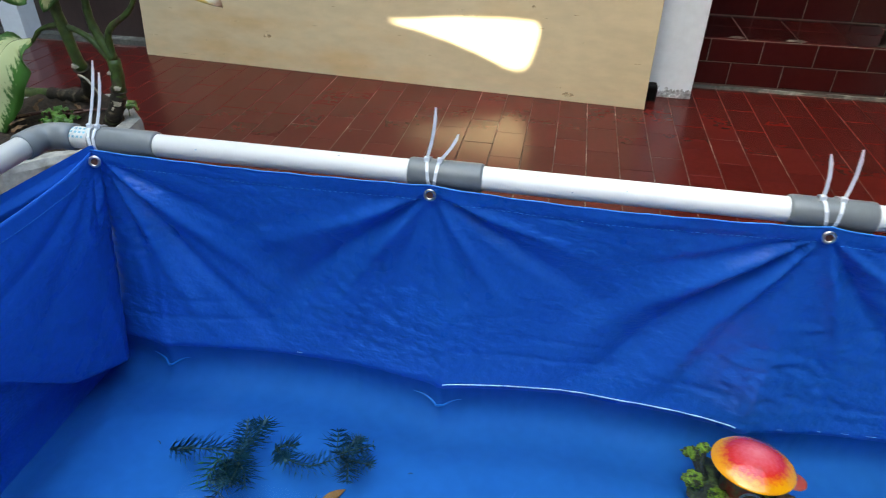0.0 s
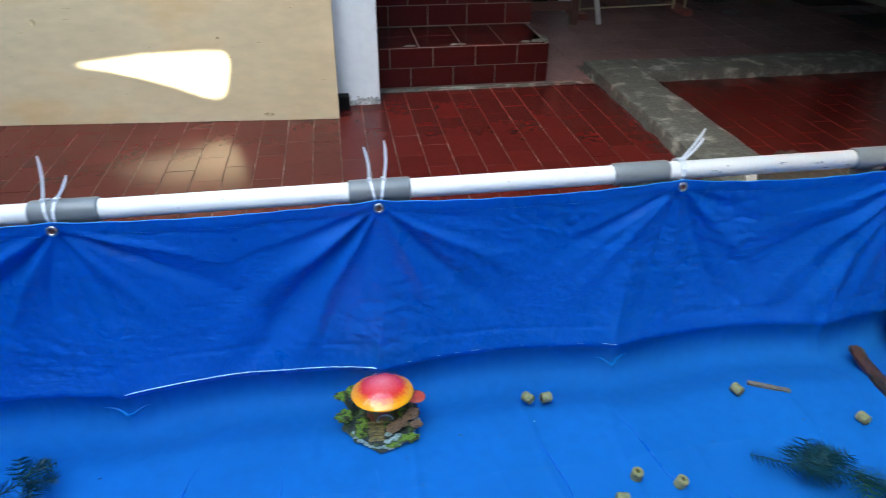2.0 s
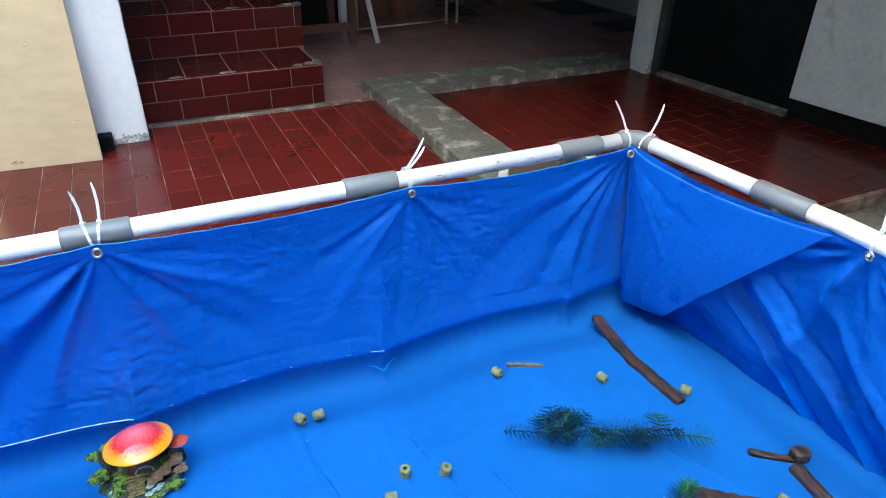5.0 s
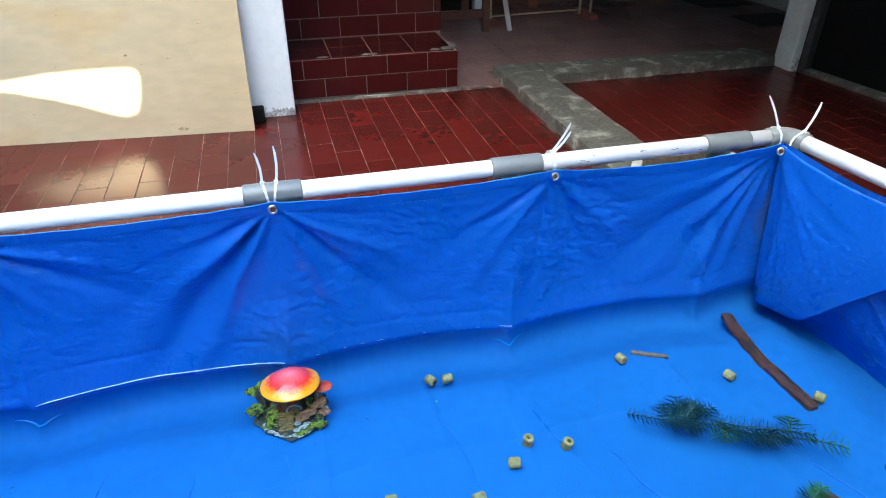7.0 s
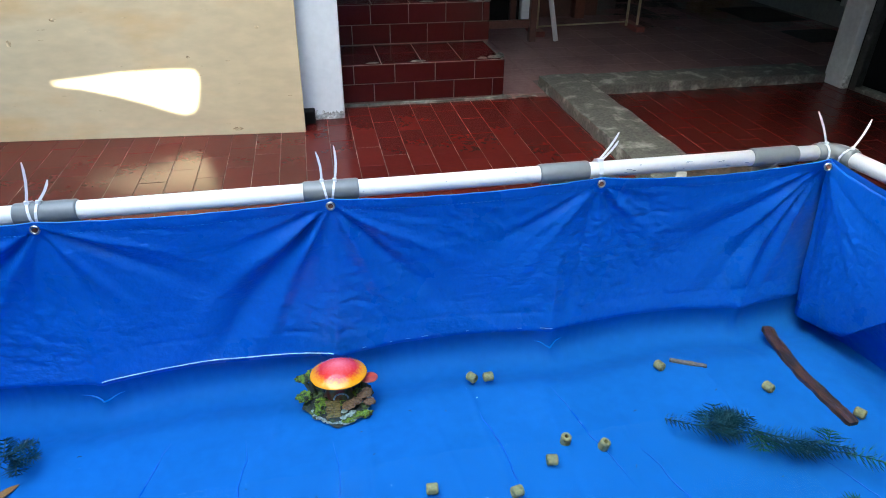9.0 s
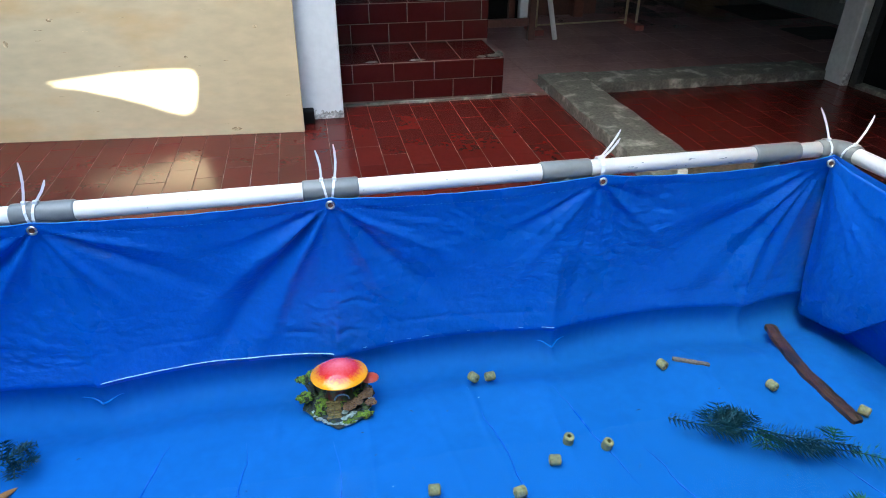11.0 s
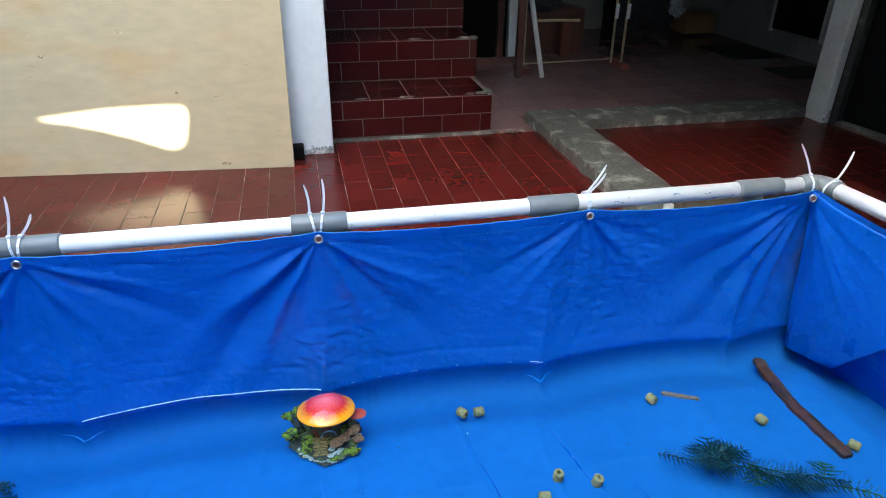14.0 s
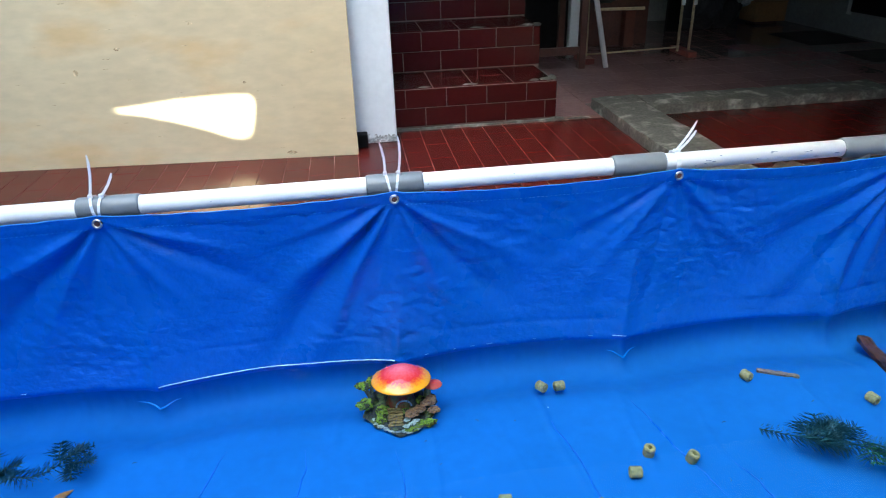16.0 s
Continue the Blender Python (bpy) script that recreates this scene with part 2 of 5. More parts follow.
# two unseen ceilings, their edges set to shade plywood, stairs and right floor
wall("shade_west", (-2.2, 1.25, 2.5), (1.05, 1.9, 2.62), M_WHITEOLD, "unseen white ceiling added to shade the terrace", "ceiling")
wall("shade_east", (1.05, 0.34, 2.1), (4.6, 4.6, 2.22), M_WHITEOLD, "unseen white ceiling added to shade the terrace", "ceiling")
# added out of view to take skylight off the right side
wall("shade_side", (1.85, -2.6, 2.1), (4.1, 0.338, 2.22), M_WHITEOLD, "unseen white ceiling added to darken the right side", "ceiling")
# added out of view so that the water mirrors grey instead of sky
wall("blocker_upper", (-2.2, 1.50, 2.62), (4.6, 1.64, 4.2), M_OUTER, "unseen grey wall added over the terrace to darken water reflections")
# added out of view, cuts the low skylight and bounce from the south
wall("blocker_south", (-2.2, -2.7, 0), (3.8, -2.6, 3.05), M_OUTER, "unseen grey wall added behind the pool to limit skylight")

# unseen wall added to block the sun; a high gap lets one beam through
HX = -2.2


def on_blocker(x, z):
    """Where the sunbeam that ends on the plywood at x, z comes through the wall."""
    y = 1.614 - 0.0839 * (x + 1.014) + (z - F) * 0.114
    k = (x - HX) / -SUN_DIR.x
    return Vector((HX, y + SUN_DIR.y * k, z + SUN_DIR.z * k))


gap = [on_blocker(x, z) for x, z in ((0.02, 0.254), (0.152, 0.268), (0.277, 0.283), (0.463, 0.290), (0.554, 0.288), (0.553, 0.252), (0.535, 0.172), (0.517, 0.144), (0.483, 0.134),
                                   (0.439, 0.145), (0.35, 0.179), (0.242, 0.211), (0.124, 0.24))]
house = thing("wall_house", "tall unseen grey wall added to block the sun", "wall", kind="structure")
GY0, GY1, GZ0, GZ1 = min(p.y for p in gap) - 0.1, max(p.y for p in gap) + 0.1, min(p.z for p in gap) - 0.1, max(p.z for p in gap) + 0.1
for lo, hi in (((-7, -0.1), (1.0, GZ0)), ((1.0, -0.1), (4.6, 2.4)), ((-0.5, GZ1), (1.0, 6.2)), ((-2.3, GZ1), (-0.5, 8.0)), ((-7, GZ0), (-2.3, 8.0)), ((-2.3, GZ0), (GY0, GZ1)), ((GY1, GZ0), (1.0, GZ1))):
    part("wall_panel", box((HX - 0.02, *lo), (HX, *hi)), M_OUTER, house)
bm = bmesh.new()
loops = ([Vector((HX, y, z)) for y, z in ((GY0, GZ0), (GY1, GZ0), (GY1, GZ1), (GY0, GZ1))], gap)
edges = []
for lp in loops:
    vs = [bm.verts.new(p) for p in lp]
    edges += [bm.edges.new((vs[k], vs[(k + 1) % len(vs)])) for k in range(len(vs))]
bmesh.ops.triangle_fill(bm, use_beauty=True, edges=edges)
part("wall_panel", bm, M_OUTER, house)

# pillars
part("shaft", box((0.88, 1.59, F), (1.107, 1.75, 2.5), 0.006), M_WHITE, pillar)


def flaking(name, x0, x1, y, height, material, parent, label, seed):
    """A thin crust of worn paint at a pillar's foot with a ragged upper edge."""
    bm = bmesh.new()
    n = 40
    low = [bm.verts.new((x0 + (x1 - x0) * i / n, y, F + 0.001)) for i in range(n + 1)]
    high = [bm.verts.new((x0 + (x1 - x0) * i / n, y, F + height * (0.55 + 0.45 * noise.noise((i * 0.23, seed, 0)) + 0.25 * noise.noise((i * 0.8, seed, 4))))) for i in range(n + 1)]
    for i in range(n):
        bm.faces.new((low[i], low[i + 1], high[i + 1], high[i]))
    ob = part(name, bm, material, parent, label)
    so = ob.modifiers.new("crust", "SOLIDIFY")
    so.thickness, so.offset = 0.002, 1.0
    return ob


M_FLAKE = mat("bare_grey_plaster", (0.40, 0.40, 0.38), 0.9, 0.5, 30, 0.8, 120, second=(0.62, 0.63, 0.62), stain=0.5)
flaking("foot", 0.985, 1.106, 1.589, 0.055, M_FLAKE, pillar, "flaking grey plaster foot", 1)
pillar_e = thing("pillar_east", "dirty white square pillar with worn grey foot", "pillar", (3.56, 1.65, F), kind="structure")
part("shaft", box((3.495, 1.59, F), (3.64, 1.715, 2.5), 0.006), M_WHITEOLD, pillar_e)
flaking("foot", 3.497, 3.535, 1.589, 0.10, M_FLAKE, pillar_e, "flaking dirty foot", 3)
# black strip over the right part of the pillar's front
part("side_strip", box((3.535, 1.573, F), (3.64, 1.5875, 2.5), 0.002), M_BLACK, pillar_e, "black strip beside the white face")

# plywood sheet leaning on the pillar
PL0, PL1, LEANS, PH = Vector((-1.014, 1.614, F)), Vector((0.94, 1.45, F)), 6.5, 1.22
ang = math.degrees(math.atan2(PL1.y - PL0.y, PL1.x - PL0.x))
bm = box((0, 0, 0), ((PL1 - PL0).length, 0.012, PH), 0.0012)
bmesh.ops.transform(bm, verts=bm.verts[:], matrix=pose(*PL0, 0, 0, ang) @ pose(0, 0, 0, -LEANS, 0, 0))
sheet = tagged(link("plywood_sheet", bm, M_PLY), "large pale plywood sheet leaning on a white pillar", "plywood")

M_KNOT = mat("knot", (0.42, 0.27, 0.135), 0.5, 0.5, 60, 0.1, 140, second=(0.58, 0.45, 0.27), stain=0.40)
for kx, kz, rx, rz in ((1.70, 0.022, 0.020, 0.008), (1.815, 0.405, 0.008, 0.006), (0.93, 0.36, 0.009, 0.012), (1.10, 0.44, 0.012, 0.006), (1.55, 0.30, 0.006, 0.005), (0.55, 0.12, 0.018, 0.006), (1.38, 0.52, 0.010, 0.005)):
    bm = bmesh.new()
    bm.faces.new([bm.verts.new((kx + rx * (1 + 0.3 * noise.noise((k, kx, 0))) * math.cos(k * math.pi / 9), -0.0006, kz + rz * (1 + 0.3 * noise.noise((k, kx, 5))) * math.sin(k * math.pi / 9))) for k in range(18)])
    bmesh.ops.transform(bm, verts=bm.verts[:], matrix=pose(*PL0, 0, 0, ang) @ pose(0, 0, 0, -LEANS, 0, 0))
    part("knot", bm, M_KNOT, sheet, "brown knot")

# short dark dashes of the grain
rnd = random.Random(31)
bm = bmesh.new()
for k in range(90):
    gx, gz, ln, hh = rnd.uniform(0.02, 1.93), rnd.uniform(0.02, 0.95) ** 1.2, rnd.uniform(0.004, 0.018), rnd.uniform(0.0004, 0.0012)
    if k % 4 == 0:
        ln *= 2.2
    ring_v = [bm.verts.new((gx + ln * math.cos(a) + 0.004 * noise.noise((a, k, 0)), -0.0005, gz + hh * math.sin(a) + 0.002 * noise.noise((math.cos(a) * 2, k, 3)))) for a in (j * math.pi / 5 for j in range(10))]
    bm.faces.new(ring_v)
bmesh.ops.transform(bm, verts=bm.verts[:], matrix=pose(*PL0, 0, 0, ang) @ pose(0, 0, 0, -LEANS, 0, 0))
grain = part("grain", bm, M_KNOT, sheet, "short brown dashes of the wood grain")
grain["kind"] = "stuff"

# kerb
kerb = thing("kerb", "rough grey concrete kerb on the terrace floor", "kerb", (2.16, 1.4, F), kind="structure")


def rough_bar(x0, y0, x1, y1, h):
    bm = bmesh.new()
    nx, ny = max(4, int((x1 - x0) / 0.03)), max(4, int((y1 - y0) / 0.03))
    def top(u, v):
        x, y = x0 + (x1 - x0) * u, y0 + (y1 - y0) * v
        n = noise.noise((x * 9, y * 9, 3)) * 0.006 + noise.noise((x * 30, y * 30, 7)) * 0.003
        e = min(u * (x1 - x0), (1 - u) * (x1 - x0), v * (y1 - y0), (1 - v) * (y1 - y0))
        wob = noise.noise((x * 14, y * 14, 11)) * 0.010
        out = Vector((x, y, F + h + n))
        if e < 1e-6:
            out.z = F - 0.002
            out.x += (wob if u in (0, 1) else 0)
            out.y += (wob if v in (0, 1) else 0)
        elif e < 0.04:
            out.z -= 0.004
        return out
    us = [0, 0.004 / (x1 - x0)] + [i / nx for i in range(1, nx)] + [1 - 0.004 / (x1 - x0), 1]
    vs = [0, 0.004 / (y1 - y0)] + [i / ny for i in range(1, ny)] + [1 - 0.004 / (y1 - y0), 1]
    g = [[bm.verts.new(top(u, v)) for v in vs] for u in us]
    for i in range(len(us) - 1):
        for j in range(len(vs) - 1):
            bm.faces.new((g[i][j], g[i + 1][j], g[i + 1][j + 1], g[i][j + 1]))
    return bm


part("kerb_stone", rough_bar(2.06, 0.55, 2.275, 1.90, 0.052), M_CONC, kerb)
part("kerb_stone", rough_bar(2.278, 1.70, 3.50, 1.90, 0.048), M_CONC, kerb)

# stairs, red tiles set in pale joints
stairs = thing("stairs", "steep stairs faced with glossy dark red tiles", "stairs", (1.48, 1.9, F), kind="structure")
STEP_Y = [1.745, 2.085, 2.43, 2.775, 3.12]
STEP_Z = [F, 0.222, 0.408, 0.594, 0.78, 0.966]
STEP_X = [1.842, 1.855, 1.868, 1.88, 1.89]
for k in range(5):
    part("step", box((1.107, STEP_Y[k], F - 0.001 if k == 0 else STEP_Z[k] - 0.12), (STEP_X[k] - 0.004, 3.5, STEP_Z[k + 1] - 0.004), 0.002), M_GROUT, stairs)
part("plinth", rough_bar(1.109, 1.725, 1.845, 1.744, 0.012), M_CONC, stairs, "grey mortar strip")

# ---- the pool ----
PIPE_Z, PIPE_Y, PIPE_R = 0.457, 0.026, 0.0165
GROM = [0.0, 0.5, 1.0, 1.53, 2.042]
CREASE = [0.03, 0.522, 0.99, 1.462, 1.93]


def bulge(x):
    """How far the water presses the back wall out between its creases."""
    for a, b in zip([-0.44] + CREASE, CREASE + [2.4]):
        if a <= x <= b:
            return -0.006 + 0.028 * math.sin(math.pi * (x - a) / (b - a)) ** 0.75
    return 0.0


# main folds of each eyelet: angle from straight down, half width, length, depth
MAIN = {3: ((8, 3, 0.40, 0.007), (20, 3.5, 0.36, -0.008), (32, 3, 0.40, 0.009), (46, 4, 0.26, -0.007), (60, 4, 0.2, 0.006)),
        4: ((-62, 4, 0.26, -0.007), (-47, 4, 0.34, 0.011), (-34, 3.5, 0.30, -0.008), (-20, 3, 0.22, 0.005), (30, 4, 0.2, -0.005), (55, 4, 0.28, 0.008), (68, 3, 0.2, -0.005)),
        5: ((-66, 4, 0.2, 0.006), (-50, 4, 0.34, -0.009), (-40, 4, 0.44, 0.014), (-29, 3.5, 0.36, -0.010), (-14, 3, 0.2, 0.005), (24, 3.5, 0.26, -0.007), (38, 4, 0.34, 0.009), (55, 4, 0.26, -0.006)),
        6: ((-55, 4, 0.22, 0.006), (-35, 4, 0.26, -0.006), (-5, 3, 0.3, 0.005), (28, 4, 0.26, 0.007), (45, 4, 0.24, -0.006), (62, 4, 0.2, 0.005)),
        7: ((-68, 4, 0.24, -0.004), (-56, 3.5, 0.32, 0.005), (-44, 3, 0.36, -0.005), (-36, 2.2, 0.40, 0.006), (-28, 2.0, 0.38, -0.005), (-20, 2.2, 0.36, 0.005), (-12, 2.5, 0.36, -0.004))}


def make_folds(seed):
    r = random.Random(seed)
    small = [(radians(a + r.uniform(-5, 5)), radians(r.uniform(1.4, 2.6)), r.uniform(0.08, 0.2), r.choice((1, 1, -1)) * r.uniform(0.001, 0.003)) for a in range(-72, 78, 12)]
    if seed not in MAIN:
        small += [(radians(a + r.uniform(-5, 5)), radians(r.uniform(2.5, 4.5)), r.uniform(0.2, 0.4), r.choice((1, -1)) * r.uniform(0.004, 0.010)) for a in range(-65, 70, 16)]
    return small + [(radians(a), radians(w), ln, am) for a, w, ln, am in MAIN.get(seed, ())]


FOLDS = {}


def fan(du, dz, seed, strength=1.35):
    """Sharp folds that fan out below an eyelet."""
    r = math.hypot(du, dz) + 1e-6
    if r > 0.55 or dz < -0.01:
        return 0.0
    if seed not in FOLDS:
        FOLDS[seed] = make_folds(seed)
    th = math.atan2(du, dz)
    s = 0.0
    for an, wd, ln, am in FOLDS[seed]:
        w = wd * 0.82 + 0.004 / (r + 0.02)
        bend = an + 0.12 * math.sin(r * 14 + an * 5) * r
        s += am * math.exp(-((th - bend) / w) ** 2) * min(1, r / 0.08) * math.exp(-(r / ln) ** 2)
    return strength * s


def cloth(u, v, seed=0.0):
    """Small wrinkles of the tarp, in metres."""
    n = noise.noise((u * 6, v * 9, seed)) * 0.0045
    big = max(0, noise.noise((u * 3.5, v * 5, seed + 9)) + 0.35)
    for su, sv, am in ((16, 30, 0.0028), (34, 52, 0.0034)):
        q = noise.noise((u * su + 0.6 * noise.noise((u * 6, v * 6, 4)), v * sv + u * 5, seed + su))
        n += am * big * max(0, 1 - abs(q) * 4.5)
    n += noise.noise((u * 52, v * 70, seed + 2)) * 0.0013
    return n


TOP = 0.453
X0, X1, Y1 = -0.055, 2.10, -1.15


def back_wall(x, z):
    d = max(0.0, min(1.0, (TOP - z) / 0.36))
    y = bulge(x) * d * d * (3 - 2 * d) + 0.012 * math.sin(math.pi * d)
    f = sum(fan(x - g, 0.44 - z, i + 3) for i, g in enumerate(GROM))
    keep = min(1.0, (TOP - z) / 0.03) * (1 if z > 0.14 else max(0.25, (z - 0.05) / 0.09))
    y += (f + cloth(x, z)) * keep
    # a pair of level creases left from the folding
    if z < 0.32:
        y -= 0.0022 * sum(math.exp(-((x - c + 0.01 * math.sin(z * 20)) / 0.0045) ** 2) for c in CREASE) * min(1, (0.32 - z) / 0.1)
    y -= 0.0018 * max(0, min(1, (z + 0.88 * sag(x) - 0.43) / 0.004))
    for zc, a in ((0.176, 0.0009 + 0.0012 * noise.noise((x * 5, 0, 0))), (0.139, 0.0018 + 0.0016 * noise.noise((x * 7, 3, 0)))):
        y += a * math.exp(-((z - zc - 0.012 * math.sin(3 * x)) / 0.0032) ** 2)
    return y


TROUGH = 0.004
SAG = (0.005, 0.010, 0.013, 0.017)


def sag(x):
    """How far the hem hangs down between two eyelets."""
    for a, b, s in zip(GROM, GROM[1:], SAG):
        if a <= x <= b:
            return s * math.sin(math.pi * (x - a) / (b - a)) ** 0.7
    return 0.0


PROFILE = [TOP - (TOP - 0.085) * i / 74 for i in range(75)]


def foot(x, a):
    """The bend from the back wall to the bed: it swells out below the water line."""
    yf = back_wall(x, 0.085) - 0.034 * (1 - math.cos(a)) + 0.016 * math.sin(2 * a) - 0.006 * sum(math.exp(-((x - c) / 0.014) ** 2) for c in CREASE) * math.sin(2 * a)
    return Vector((x, yf, TROUGH + (0.085 - TROUGH) * (1 - math.sin(a))))


def pool_sheet(u, v):
    k = v * 139
    wide = min(1.0, k / 90)
    xa, xb = -0.008 - 0.13 * wide ** 1.5, 2.05 + 0.165 * wide
    x = xa + (xb - xa) * u
    if k <= 74:
        z = PROFILE[min(74, int(round(k)))] - sag(x) * max(0.0, 1 - k / 40)
        return Vector((x, back_wall(x, z), z))
    yb = back_wall(x, 0.085)
    if k <= 98:
        return foot(x, (k - 74) / 24 * math.pi / 2)
    w = (k - 98) / 41
    y = yb - 0.034 + (Y1 - yb + 0.034) * w ** 1.6
    d = max(0.0, min(1.0, (yb - 0.034 - y) / 0.10, (2.175 - x) / 0.13, (x + 0.09) / 0.09))
    z = TROUGH + (BED - TROUGH) * d * d * (3 - 2 * d)
    z += 0.0025 * noise.noise((x * 3, y * 3, 1)) * min(1, w * 8)
    for xc, a in ((0.62, 0.003), (0.84, 0.003), (1.0, 0.0045), (1.17, 0.0025), (1.28, 0.004), (1.42, 0.0035), (1.53, 0.003), (1.75, 0.003)):
        z += a * math.exp(-((x - xc - 0.03 * math.sin(5 * y + xc * 9) - 0.008 * noise.noise((y * 16, xc, 0))) / 0.0055) ** 2) * min(1, w * 5) * (0.6 + noise.noise((xc * 7, y * 6, 3)))
    return Vector((x, y, z))


tarp = thing("pool_tarp", "glossy blue tarpaulin pool liner hung from a pipe frame", "tarpaulin", (1.0, -0.5, 0))
part("back_wall", grid(431, 76, lambda u, v: pool_sheet(u, v * 75 / 139)), M_TARP, tarp, smooth=True)
part("bed", grid(431, 65, lambda u, v: pool_sheet(u, (75 + v * 64) / 139)), M_WET, tarp, smooth=True)


# small folds where each crease meets the bed, their highlight painted as brighter blue
for c, arm in ((0.022, 0.036), (0.510, 0.042), (0.99, 0.024), (1.462, 0.034)):
    for sg in (-1, 1):
        n = 10
        pts = [foot(c + sg * arm * i / n, radians(39 - 11 * math.sin(0.5 * math.pi * i / n))) + Vector((0, -0.0012, 0)) for i in range(n + 1)]
        part("pucker", tube(pts, [0.0019 * (1 - 0.9 * (i / n) ** 1.5) for i in range(n + 1)], 10), M_PUCKER, tarp)


# thin standing folds in the bed, in slightly darker M_TARP for the creases' shade
for xa, ya, xb, yb, seed in ((0.962, -0.19, 0.975, -0.62, 1), (1.245, -0.09, 1.30, -0.42, 2), (1.42, -0.12, 1.49, -0.40, 3), (1.53, -0.30, 1.60, -0.52, 4), (0.80, -0.16, 0.79, -0.40, 5), (0.66, -0.14, 0.60, -0.33, 6), (1.86, -0.40, 1.95, -0.62, 7)):
    n = 30
    pts = []
    for i in range(n + 1):
        f = i / n
        x = xa + (xb - xa) * f + 0.012 * noise.noise((f * 3, seed, 0)) + 0.003 * noise.noise((f * 12, seed, 5))
        pts.append((x, ya + (yb - ya) * f, BED + 0.0025 * noise.noise((x * 3, (ya + (yb - ya) * f) * 3, 1)) + 0.0002))
    part("bed_fold", tube(pts, [0.0019 * math.sin(math.pi * (0.04 + 0.92 * i / n)) * (0.7 + 0.5 * noise.noise((i * 0.3, seed, 2))) for i in range(n + 1)], 7), M_TARP, tarp)


def left_sheet(u, v):
    y = 0.0 + (Y1) * u
    z = TOP + 0.005 - (TOP + 0.005) * v
    d = v
    x = -0.004 - 0.10 * abs(y) * (1 - d) - 0.115 * d * d
    x -= fan(y, 0.44 - z, 41, 1.4) * min(1, v * 12) + cloth(y, z, 30) * min(1, v * 10)
    x -= 0.02 * math.sin(math.pi * d) * min(1, abs(y) * 6)
    if u > 0 and v < 0.04:
        x -= 0.006
    if v > 0.8:
        x += 0.015 * ((v - 0.8) / 0.2) ** 2
    return Vector((x + 0.004, y + 0.018 * v + 0.006, z))


part("side_wall", grid(150, 90, left_sheet), M_TARP, tarp, smooth=True)
RIGHT = [(0.01, 2.046), (-0.2, 2.064), (-0.363, 2.096), (-0.435, 2.113), (-0.6, 2.125), (-1.2, 2.14)]


def right_top(y):
    for (ya, xa), (yb, xb) in zip(RIGHT, RIGHT[1:]):
        if yb <= y <= ya:
            return xa + (xb - xa) * (ya - y) / (ya - yb)
    return RIGHT[-1][1]


def right_sheet(u, v):
    y = 0.01 + (Y1 - 0.01) * u
    z = TOP - TOP * v
    x = right_top(y) + (2.205 - 0.06 * math.exp(-abs(y) * 7) - right_top(y)) * v ** 1.5 + 0.003
    z -= 0.014 * math.sin(math.pi * min(1.0, abs(y) / 0.5)) * max(0.0, 1 - 3 * v)
    x += fan(y + 0.5, 0.44 - z, 17, 2.0) * min(1, v * 14) + cloth(y, z, 60) * min(1, v * 10)
    for y0, slope, wd, am in ((-0.24, 0.42, 0.010, -0.010), (-0.29, 0.40, 0.012, 0.012), (-0.37, 0.46, 0.011, -0.011), (-0.42, 0.44, 0.014, 0.010), (-0.53, 0.36, 0.016, -0.012), (-0.60, 0.30, 0.014, 0.009), (-0.70, 0.3, 0.02, -0.010)):
        off = y - (y0 - slope * (v - 0.5)) + 0.012 * noise.noise((v * 6, y0 * 9, 0))
        x += am * math.exp(-(off / wd) ** 2) * max(0.0, min(1.0, (v - 0.18) / 0.25))
    x += 0.004 * math.sin(math.pi * v) + 0.007 * math.sin((y * 34 + v * 9 + 2 * noise.noise((y * 4, v * 3, 1)))) * v * (1 - v) * 4
    return Vector((x, y, z))


part("side_wall", grid(170, 90, right_sheet), M_TARP, tarp, smooth=True)
FA, FB, FC, FD = Vector((2.044, 0.0, 0.45)), Vector((2.108, -0.445, 0.449)), Vector((2.112, -0.134, 0.074)), Vector((2.096, 0.004, 0.042))


LA, LB, LC, LD = Vector((-0.004, 0.0, 0.45)), Vector((-0.048, -0.46, 0.449)), Vector((-0.052, -0.145, 0.115)), Vector((-0.045, -0.012, 0.052))


def flap(u, v, a, b, c, d, inward, seed):
    """The tuck of spare cloth in a corner."""
    p = (a * (1 - v) + d * v) * (1 - u) + (b * (1 - v) + c * v) * u
    bow = math.sin(math.pi * u) * 0.006 + math.sin(math.pi * v) * (0.014 * u + 0.004)
    f = 0.3 * fan(p.y, 0.44 - p.z, seed) * min(1, v * 10) + 0.55 * cloth(p.y * 1.3, p.z, seed * 4) * min(1, v * 8)
    return p + Vector((inward * (0.010 * min(1, u * 7) + bow + f), 0, -0.016 * math.sin(math.pi * u) * max(0.0, 1 - 2 * v)))


for sides, inward, seed in (((FA, FB, FC, FD), -1, 23), ((LA, LB, LC, LD), 1, 29)):
    fl = part("corner_fold", grid(90, 70, lambda u, v: flap(u, v, *sides, inward, seed)), M_TARP, tarp, smooth=True)
    so = fl.modifiers.new("cloth", "SOLIDIFY")
    so.thickness = 0.002
    bm = bmesh.new()
    for i in range(60):
        ua, ub = 0.07 + 0.85 * i / 60, 0.07 + 0.85 * (i + 0.6) / 60
        va = 0.062
        tube([flap(ua, va, *sides, inward, seed) + Vector((inward * 0.0006, 0, 0)), flap(ub, va, *sides, inward, seed) + Vector((inward * 0.0006, 0, 0))], 0.0006, 4, bm=bm)
    seam = part("seam", bm, M_STITCH, fl, "row of stitches along the hem")
    seam["kind"] = "stuff"

frame_pool = thing("pipe_pool", "white plastic pipe frame with grey fittings", "pipe frame", (1.0, PIPE_Y, 0))
